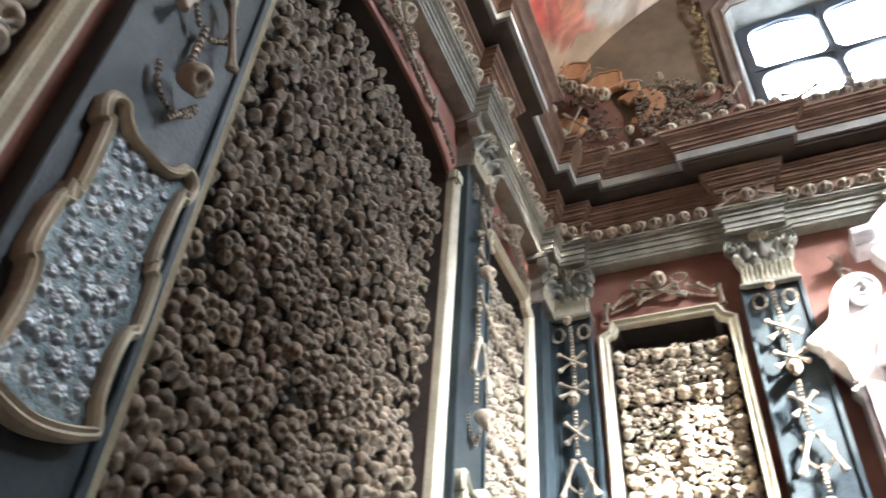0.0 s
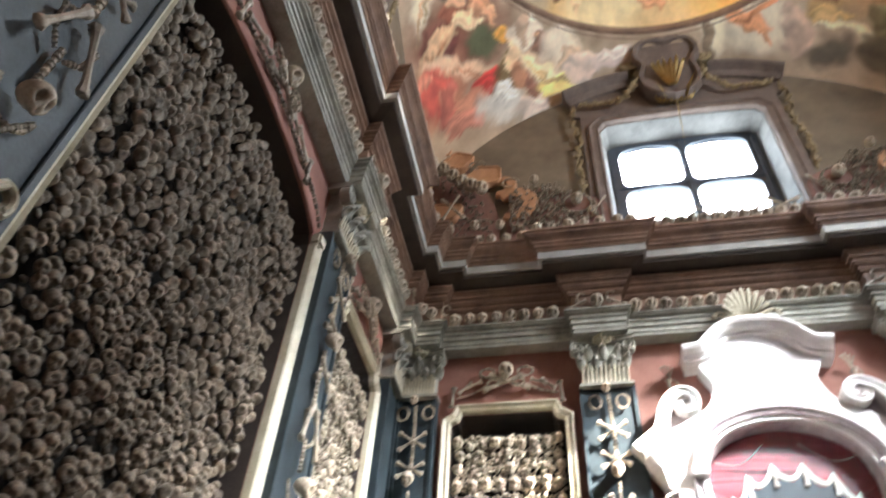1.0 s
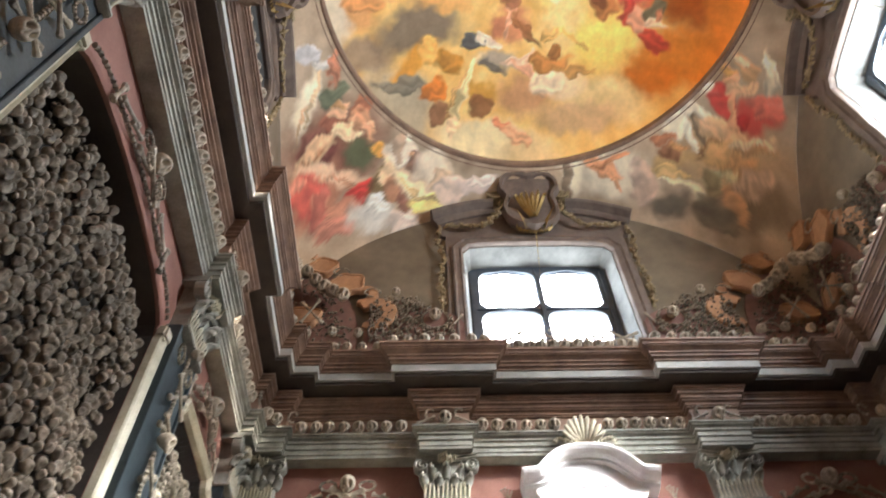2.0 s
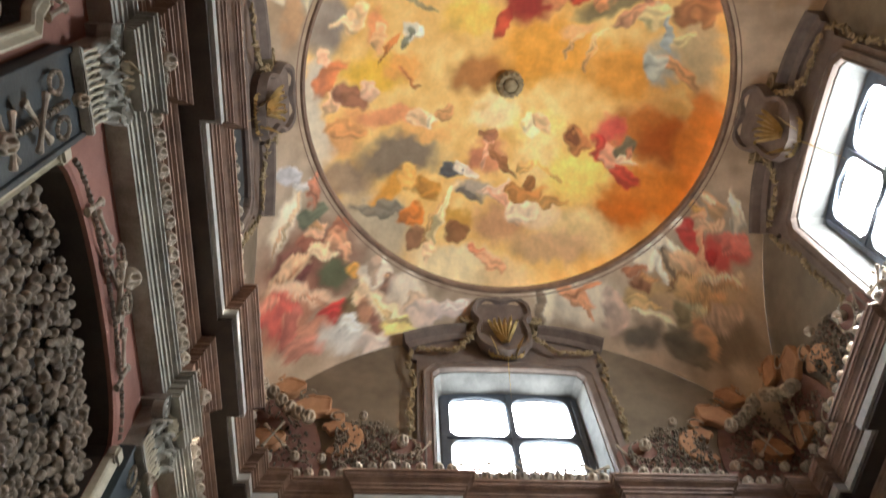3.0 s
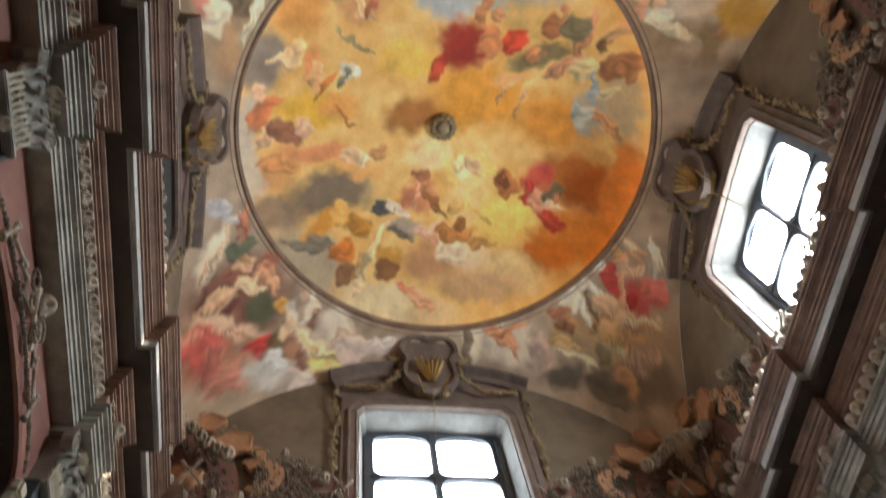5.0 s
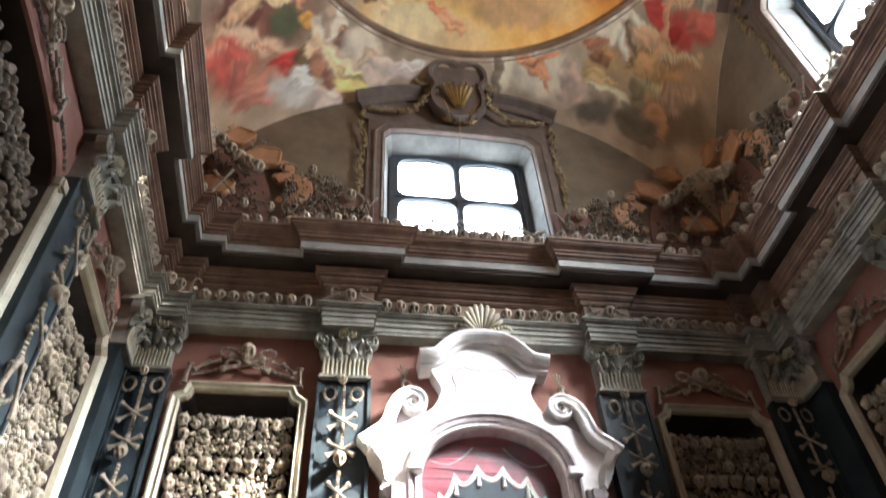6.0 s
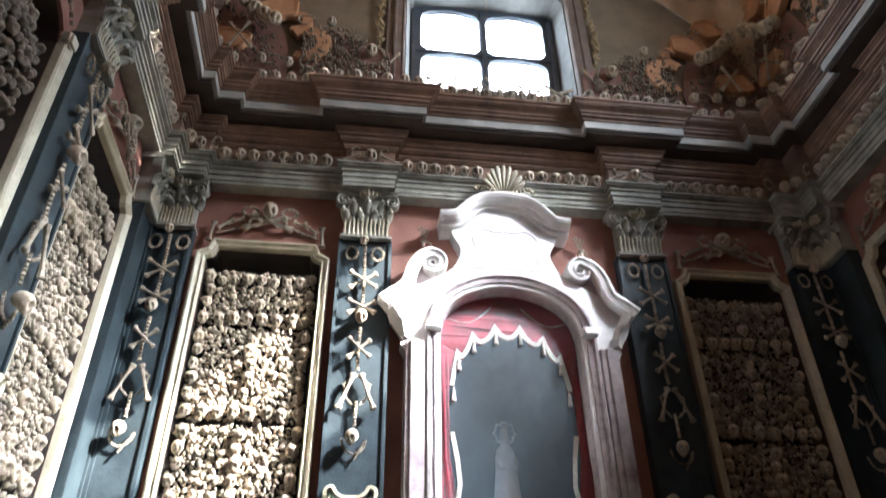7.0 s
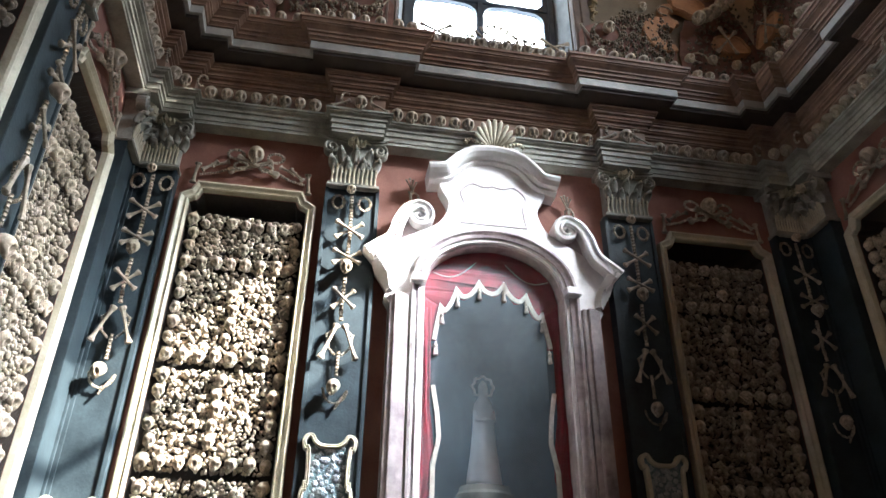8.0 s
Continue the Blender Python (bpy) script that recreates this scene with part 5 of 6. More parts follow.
def window(k, number):
    w = tagged(thing("window_" + str(number), "four-pane casement window deep in a moulded stucco surround", "window", k=k), kind="structure")
    part("reveal", rail(bmesh.new(), WINDOW, [(0.004, 0.004), (0.08, -0.34), (0.0, -0.34)]), REVEAL, w, "whitewashed splayed reveal")
    part("sill", box(bmesh.new(), -1.06, 1.06, -0.44, -0.01, 8.15, 8.22), REVEAL, w)
    inner = [(u * 0.93, z if z < 9 else z - 0.03) for u, z in WINDOW]
    panes = [(-0.84, -0.045, 8.42, 9.20, 0.02), (0.045, 0.84, 8.42, 9.20, 0.02), (-0.84, -0.045, 9.29, 10.08, 0.05), (0.045, 0.84, 9.29, 10.08, 0.05)]
    cas = part("casement", plate(bmesh.new(), inner, [rounded(a, b, c, d, 0.16, t) for a, b, c, d, t in panes], -0.39, -0.32), CASEMENT, w, "dark blue-grey painted casement")
    part("mullion", box(bmesh.new(), -0.03, 0.03, -0.325, -0.29, 8.4, 10.15, 0.006), CASEMENT, cas)
    part("transom", box(bmesh.new(), -0.9, 0.9, -0.325, -0.30, 9.225, 9.265, 0.005), CASEMENT, cas)
    for sgn in (-1, 1):
        part("stile", box(bmesh.new(), sgn * 0.90, sgn * 0.97, -0.325, -0.29, 8.25, 10.06, 0.008), CASEMENT, cas)
    for a, b, c, d, t in panes:
        ob = part("pane", box(bmesh.new(), a - 0.02, b + 0.02, -0.360, -0.354, c - 0.02, d + t + 0.01), GLASS, w, "clear window pane")
        ob.visible_shadow = False
    outer = [(1.30, 7.6), (1.30, 10.45), (1.38, 10.48), (1.40, 10.70)] + [(1.34 - 2.68 * i / 12, 10.72 + 0.38 * math.sin(math.pi * i / 12) ** 0.8) for i in range(1, 12)] + [(-1.40, 10.70), (-1.38, 10.48), (-1.30, 10.45), (-1.30, 7.6)]
    part("surround", plate(bmesh.new(), outer, [[(u * 1.01, z + (0.01 if z > 9 else -0.02)) for u, z in WINDOW]], -0.005, 0.06), SURROUND, w, "purple-grey stucco surround")
    part("architrave", rail(bmesh.new(), [(u * 1.02, z + 0.012) for u, z in WINDOW], [(0.01, 0.05), (0.0, 0.085), (-0.02, 0.09), (-0.03, 0.075), (-0.09, 0.08), (-0.11, 0.10), (-0.13, 0.10), (-0.14, 0.05)]), SURROUND, w, "moulded window frame")
    for sgn in (-1, 1):
        line = [(sgn * (1.46 - 0.91 * i / 8), 10.80 + 0.30 * math.sin(0.5 * math.pi * i / 8)) for i in range(9)]
        line = line if sgn > 0 else line[::-1]
        part("hood", rail(bmesh.new(), line, [(0.10, 0.0), (0.10, 0.10), (0.05, 0.13), (0.02, 0.10), (-0.02, 0.12), (-0.07, 0.22), (-0.10, 0.24), (-0.12, 0.24), (-0.12, 0.0)]), SURROUND, w, "curved hood moulding")
    return w


def lumps(bm, line, size, gap, seed):
    """A swag of small stucco leaves and fruit."""
    r = random.Random(seed)
    pts = [Vector((u, W - d, z)) for u, d, z in line]
    for p, q in zip(pts, pts[1:]):
        n = max(1, int((q - p).length / gap))
        for i in range(n):
            c = p + (q - p) * (i / n) + Vector((r.uniform(-1, 1), r.uniform(-0.6, 0.3), r.uniform(-1, 1))) * size * 0.6
            s = size * r.uniform(0.55, 1.0)
            a = Vector((r.uniform(-1, 1), r.uniform(-0.4, 0.4), r.uniform(-1, 1))).normalized()
            b = a.cross(Vector((0, 1, 0))).normalized() * s * 0.55
            rings(bm, [(c - a * s, b * 0.25, Vector((0, s * 0.2, 0))), (c - a * s * 0.4, b, Vector((0, s * 0.5, 0))), (c + a * s * 0.4, b * 0.9, Vector((0, s * 0.5, 0))), (c + a * s, b * 0.2, Vector((0, s * 0.15, 0)))], 5)
    return bm


def keystone(k):
    g = thing("keystone_cartouche", "stucco shield with a gilded palm over the lunette window", "ornament", "window keystones", k=k)
    half = [(0.0, 12.02), (0.18, 12.06), (0.30, 11.96), (0.33, 11.78), (0.26, 11.62), (0.30, 11.42), (0.27, 11.16), (0.16, 10.98), (0.0, 10.90)]
    half = smoothed([(u * 1.3, z) for u, z in half], 3)
    line = half[::-1] + [(-u, z) for u, z in half[1:-1]]
    bm = plate(bmesh.new(), line, [], 0.05, 0.20)
    for v in bm.verts:
        v.co.y -= max(0.0, v.co.z - 11.4) * 0.30
    part("shield", bm, SURROUND, g, "purple-grey stucco shield")
    bm = rail(bmesh.new(), line, [(0.05, 0.16), (0.03, 0.26), (-0.02, 0.27), (-0.05, 0.16)], True)
    for v in bm.verts:
        v.co.y -= max(0.0, v.co.z - 11.4) * 0.30
    part("shield_rim", bm, SURROUND, g, "scrolled stucco rim")
    for a in (-38, -24, -10, 4, 18, 32):
        x = math.sin(radians(a))
        bm = leaf(bmesh.new(), x * 0.05, 0.25, 11.12, 0.62 - 0.003 * abs(a), 0.035, 0.12, x * 0.36)
        part("palm_leaf", thick(bm), GILT, g, "gilded palm leaf")
    bm = bmesh.new()
    for i in range(9):
        leaf(bm, (i - 4) * 0.045, 0.14, 10.84 + 0.012 * abs(i - 4), 0.13, 0.035, 0.05, (i - 4) * 0.02)
    part("leaf_fringe", thick(bm), GILT, g, "gilded leaf fringe")
    for sgn in (-1, 1):
        line = [(sgn * 0.42, 0.22, 11.6), (sgn * 0.50, 0.2, 11.25), (sgn * 0.75, 0.17, 11.0), (sgn * 1.05, 0.15, 11.02), (sgn * 1.30, 0.12, 11.06)]
        part("swag", lumps(bmesh.new(), line, 0.055, 0.022, 3 + k), STUCCO, g, "swag of stucco leaves")
        line = [(sgn * 1.38, 0.10, 10.60), (sgn * 1.42, 0.08, 10.3), (sgn * 1.34, 0.07, 9.9), (sgn * 1.40, 0.06, 9.4), (sgn * 1.36, 0.06, 8.8)]
        part("drop", lumps(bmesh.new(), line, 0.05, 0.03, 5 + k), STUCCO, g, "hanging drop of stucco leaves")
        part("volute", rail(bmesh.new(), spiral(sgn * 0.50, 11.80, 0.14, 0.02, math.pi / 2, -sgn * 1.6), [(-0.03, 0.08), (-0.025, 0.24), (0.025, 0.24), (0.03, 0.08)]), STUCCO, g)
    for ob in g.children:
        if not ob.name.startswith("drop"):
            ob.location.z -= 0.42
    return g


FIELD = surface("pinkish_stucco_ground", (0.13, 0.06, 0.045), (0.27, 0.14, 0.11), 0.85, 5.0)


def bone_field(k, sgn):
    """A field of upright bone ends with a ringed skull, beside the window."""
    g = thing("bone_field", "bed of small upright bones with a ringed skull beside the window", "bone ornament", "lunette bone beds", k=k)
    outline = [(1.12, 8.0), (2.34, 8.0), (2.36, 8.45), (2.25, 8.82), (1.95, 8.98), (1.70, 8.84), (1.4, 8.74), (1.20, 8.62), (1.12, 8.5)]
    part("bed", plate(bmesh.new(), [(sgn * u, z) for u, z in (outline if sgn > 0 else outline[::-1])], [], 0.06, 0.09), FIELD, g, "pinkish stucco ground")
    r = random.Random(k * 7 + sgn)
    spots = []
    for i in range(900):
        u, z = r.uniform(1.25, 2.30), r.uniform(8.05, 8.96)
        top = 8.98 - 0.9 * max(0, 1.75 - u) - 0.6 * max(0, u - 2.1)
        if z < top and (u - 1.48) ** 2 + (z - 8.56) ** 2 > 0.035 and z > 8.15 + 0.25 * max(0, 1.7 - u):
            spots.append((sgn * u, 0.12 + r.uniform(-0.01, 0.03), z, r.uniform(0.014, 0.024), r.uniform(1.1, 2.0)))
    knob_mass("bone_fill", spots, g, OLDBONE_SHADED)
    skull(sgn * 1.48, 0.17, 8.56, g, size=1.05, tip=14, fine=True)
    part("vertebra_ring", chain(bmesh.new(), loop(sgn * 1.48, 0.11, 8.56, 0.17, 0.17, 24), 0.018, 0.028), BONE, g)
    part("spray_bone", long_bone(bmesh.new(), (sgn * 1.28, 0.12, 8.40), (sgn * 1.14, 0.13, 8.62), 0.010), BONE, g)
    return g


def scroll_plate(g, line, wide, d0, d1):
    n = len(line) - 1
    return part("scroll", rail(bmesh.new(), line, [(-wide, d0), (-wide, d1 - 0.015), (-wide * 0.8, d1), (wide * 0.8, d1), (wide, d1 - 0.015), (wide, d0)], taper=[0.55 + 0.75 * math.sin(math.pi * (0.12 + 0.8 * i / n)) for i in range(n + 1)]), OCHRE, g, "orange ochre stucco scroll")


def corner_trophy(k, sgn):
    """Ochre scrolls, a string of skulls and crossed bones in the corner above the cornice."""
    g = thing("corner_trophy", "ochre scrolls with strung skulls and crossed bones in the corner", "bone ornament", "corner trophies", k=k)
    def c_line(cu, cz, r, a0, a1, n=12):
        pts = arc(cu, cz, r, a0, a1, n)
        return [(sgn * u, z) for u, z in pts]
    def lobed(cu, cz, ru, rz, lobes, phase, d1):
        line = []
        for i in range(72):
            a = 2 * math.pi * i / 72
            f = 1.1 + 0.10 * math.cos(lobes * a + phase) + 0.06 * math.cos(2 * a + 1)
            line.append((sgn * (cu + ru * f * math.cos(a)), cz + rz * f * math.sin(a)))
        if sgn < 0:
            line.reverse()
        pl = part("scroll", plate(bmesh.new(), line, [], 0.05, d1), OCHRE, g, "orange ochre stucco scroll plate")
        part("scroll_edge", rail(bmesh.new(), line, [(0.03, d1 - 0.01), (0.028, d1 + 0.012), (0.005, d1 + 0.018), (-0.008, d1 - 0.01)], True), OCHRE, pl)
    lobed(2.62, 9.28, 0.20, 0.19, 5, 0.4, 0.13)
    lobed(2.98, 9.66, 0.17, 0.16, 4, 1.0, 0.14)
    lobed(3.20, 9.92, 0.12, 0.13, 3, 0.2, 0.15)
    lobed(3.12, 8.62, 0.20, 0.15, 4, 2.0, 0.14)
    scroll_plate(g, c_line(2.26, 8.66, 0.22, 50, 300), 0.075, 0.05, 0.13)
    scroll_plate(g, c_line(2.40, 9.05, 0.13, 60, 300), 0.05, 0.05, 0.12)
    ground = [(2.45, 8.0), (3.54, 8.0), (3.54, 9.9), (3.0, 9.75), (2.7, 9.3), (2.5, 8.8), (2.42, 8.4)]
    part("ground", plate(bmesh.new(), [(sgn * u, z) for u, z in (ground if sgn > 0 else ground[::-1])], [], 0.03, 0.05), FIELD, g, "dark pinkish stucco ground")
    r = random.Random(90 + k * 2 + sgn)
    for i in range(5):
        t = i / 4
        skull(sgn * (3.14 - 0.50 * t), 0.25 + 0.02 * t, 9.34 - 0.50 * t - 0.07 * math.sin(math.pi * t), g, size=1.25, tip=14, yaw=-sgn * 15, roll=r.uniform(-20, 20), fine=True)
    part("crossed_bone", long_bone(bmesh.new(), (sgn * 2.85, 0.2, 8.40), (sgn * 3.15, 0.22, 8.78), 0.014), BONE, g)
    part("crossed_bone", long_bone(bmesh.new(), (sgn * 3.12, 0.2, 8.40), (sgn * 2.92, 0.24, 8.80), 0.014), BONE, g)
    for cu, cz in ((2.72, 9.5), (2.28, 9.05), (2.62, 8.3), (3.2, 9.75)):
        part("vertebra_ring", chain(bmesh.new(), loop(sgn * cu, 0.15, cz, 0.10, 0.08, 14)[:12], 0.015, 0.024), BONE, g)
    spots = []
    for i in range(420):
        u, z = r.uniform(2.5, 3.42), r.uniform(8.1, 9.6)
        if z < 8.4 + (u - 2.4) * 1.5:
            spots.append((sgn * u, 0.085 + r.uniform(-0.01, 0.03), z, r.uniform(0.012, 0.022), r.uniform(0, 3.1)))
    knob_mass("bone_fill", spots, g, OLDBONE_SHADED)
    for i in range(4):
        skull(sgn * (2.4 + 0.3 * i), 0.27, 8.12 + 0.03 * (i % 2), g, size=0.8, tip=16, yaw=r.uniform(-20, 20))
    for u, z in ((1.98, 9.05), (3.3, 9.62)):
        skull(sgn * u, 0.14, z, g, size=0.85, tip=14)
    return g


def window_fan(k):
    g = thing("bone_fan", "fan of radiating small bones on the ledge under the window", "bone ornament", "window bone fans", k=k)
    for i in range(9):
        a = radians(25 + 130 * i / 8)
        part("ray_bone", long_bone(bmesh.new(), (0.06 * math.cos(a), 0.40, 7.72 + 0.06 * math.sin(a)), (0.30 * math.cos(a), 0.36, 7.75 + 0.36 * math.sin(a)), 0.010), BONE, g)
    r = random.Random(k)
    spots = [(r.uniform(-0.95, 0.95), 0.36 + r.uniform(-0.06, 0.05), 7.66 + abs(r.gauss(0, 0.12)), r.uniform(0.012, 0.024), r.uniform(0, 3)) for i in range(260)]
    knob_mass("bone_fill", spots, g, OLDBONE_SHADED)
    for sgn in (-1, 1):
        part("leg_bone", long_bone(bmesh.new(), (sgn * 0.45, 0.42, 7.74), (sgn * 0.85, 0.40, 7.94), 0.013), BONE, g)
        part("leg_bone", long_bone(bmesh.new(), (sgn * 0.50, 0.44, 7.92), (sgn * 0.80, 0.40, 7.76), 0.013), BONE, g)
    return g


# ---- the altar ----
RED = surface("crimson_damask", (0.16, 0.006, 0.014), (0.40, 0.02, 0.042), 0.8, 9.0, 60, 0.4)
FRINGE = surface("cream_fringe", (0.42, 0.37, 0.33), (0.75, 0.70, 0.64), 0.85, 20.0, 160, 0.6)
NICHE = surface("blue_grey_niche", (0.07, 0.115, 0.155), (0.17, 0.25, 0.31), 0.7, 1.2, 20)
CLOTH = surface("white_cloth", (0.55, 0.55, 0.56), (0.82, 0.82, 0.82), 0.8, 10.0, 80, 0.3)


def altar():
    a = thing("altarpiece", "white marble baroque altar frame with scrolls and a curved pediment", "altar")
    def at(line):
        return shifted(line, AX)
    half = [(0.98, 0.6), (0.98, 4.62), (1.03, 4.70), (1.01, 4.78), (1.07, 4.90), (1.21, 5.10), (1.19, 5.17), (0.98, 5.20), (0.88, 5.32), (0.58, 5.50), (0.48, 5.64), (0.45, 5.78), (0.52, 5.92), (0.53, 6.00), (0.42, 6.07), (0.38, 6.18), (0.20, 6.30)]
    part("body", plate(bmesh.new(), at(half[:2] + smoothed(half[2:]) + [(-u, z) for u, z in reversed(half[:2] + smoothed(half[2:]))]), [ALTAR_HOLE], -0.02, 0.16), MARBLE, a, "white marble frame")
    part("arch_moulding", rail(bmesh.new(), ALTAR_HOLE, [(0.02, -0.02), (0.015, 0.10), (0.0, 0.12), (-0.012, 0.15), (-0.03, 0.155), (-0.035, 0.18), (-0.055, 0.19), (-0.06, 0.175), (-0.08, 0.18), (-0.095, 0.205), (-0.118, 0.205), (-0.12, 0.15)]), VEINED, a, "grey-veined marble moulding")
    for sgn in (-1, 1):
        bm = bmesh.new()
        for x0, x1, d in ((0.81, 0.98, 0.20), (0.86, 0.94, 0.225)):
            box(bm, AX + sgn * x0, AX + sgn * x1, 0.1, d, 0.6, 4.72, 0.008)
        part("side_strip", bm, VEINED, a, "grey-veined marble side strip")
        part("shoulder", box(bmesh.new(), AX + sgn * 0.66, AX + sgn * 0.80, 0.14, 0.26, 4.83, 4.92, 0.012), MARBLE, a, "stepped marble shoulder block")
        # the great scroll beside the pediment
        s_line = [(1.20, 5.08), (1.10, 5.17), (1.00, 5.26), (0.96, 5.36), (0.93, 5.48), (0.86, 5.61), (0.76, 5.675)]
        curl = spiral(0.73, 5.57, 0.11, 0.015, radians(80), 1.55, 30)
        line = [(AX + sgn * u, z) for u, z in smoothed(s_line, 4) + curl]
        n = len(line) - 1
        part("scroll", rail(bmesh.new(), line, [(-0.065, 0.05), (-0.065, 0.23), (-0.055, 0.26), (-0.03, 0.265), (-0.015, 0.24), (0.015, 0.24), (0.03, 0.265), (0.055, 0.26), (0.065, 0.23), (0.065, 0.05)], taper=[1.15 - 0.75 * i / n for i in range(n + 1)]), MARBLE, a, "white marble scroll")
        fill = [(1.16, 5.08), (1.0, 5.18), (0.93, 5.37), (0.87, 5.56), (0.76, 5.61), (0.64, 5.49), (0.58, 5.44), (0.85, 5.26), (0.95, 5.11)]
        fill = [(AX + sgn * u, z) for u, z in fill]
        part("scroll_web", plate(bmesh.new(), fill if sgn > 0 else fill[::-1], [], 0.0, 0.12), VEINED, a, "grey marble web behind the scroll")
        bm = bmesh.new()
        for i in range(4):
            leaf(bm, AX + sgn * (0.99 + 0.03 * i), 0.17 - 0.01 * i, 4.76 + 0.05 * i, 0.26, 0.06, 0.06, sgn * 0.05)
        part("acanthus", thick(bm, 0.012), MARBLE, a, "carved marble acanthus")
    top = [(0.66, 6.05), (0.62, 6.055), (0.48, 6.08), (0.40, 6.16), (0.31, 6.25), (0.19, 6.32), (0.0, 6.345)]
    top = top[:1] + smoothed(top[1:], 5)
    line = at(top + [(-u, z) for u, z in reversed(top[:-1])])
    part("pediment", rail(bmesh.new(), line, [(0.07, 0.0), (0.07, 0.15), (0.045, 0.20), (0.02, 0.20), (0.005, 0.25), (-0.03, 0.29), (-0.06, 0.31), (-0.085, 0.31), (-0.085, 0.0)]), MARBLE, a, "curved marble pediment moulding")
    panel = [(0.33, 5.56), (0.31, 5.68), (0.30, 5.80), (0.33, 5.92), (0.22, 6.03), (0.10, 6.00), (0.0, 6.02)]
    panel = smoothed(panel, 3)
    line = at(panel + [(-u, z) for u, z in reversed(panel[:-1])])
    part("inlay_line", rail(bmesh.new(), line, [(-0.006, 0.155), (-0.006, 0.167), (0.006, 0.167), (0.006, 0.155)], True), VEINED, a, "thin grey inlay line")
    sh = new("shell_crest")
    tagged(sh, "fan-shaped cream shell crest on the altar pediment", "ornament")
    for i in range(9):
        t = radians(15 + 150 * i / 8)
        b0, b1 = Vector((AX + 0.05 * math.cos(t), W - 0.24, 6.44 + 0.03 * math.sin(t))), Vector((AX + 0.22 * math.cos(t), W - 0.33, 6.47 + 0.29 * math.sin(t)))
        side = (b1 - b0).cross(Vector((0, 1, 0))).normalized()
        part("rib", rings(bmesh.new(), [(b0, side * 0.012, Vector((0, 0.012, 0))), (b0.lerp(b1, 0.6), side * 0.026, Vector((0, 0.02, 0))), (b0.lerp(b1, 0.92), side * 0.026, Vector((0, 0.018, 0))), (b1, side * 0.008, Vector((0, 0.008, 0)))], 7), CREAM, sh, smooth=True)
    part("rim", chain(bmesh.new(), [(AX + 0.3 * math.cos(radians(x)), 0.28, 6.44 + 0.05 * math.sin(radians(x) * 3) + 0.02) for x in (0, 30, 60, 90, 120, 150, 180)], 0.026, 0.04), CREAM, sh)
    return a


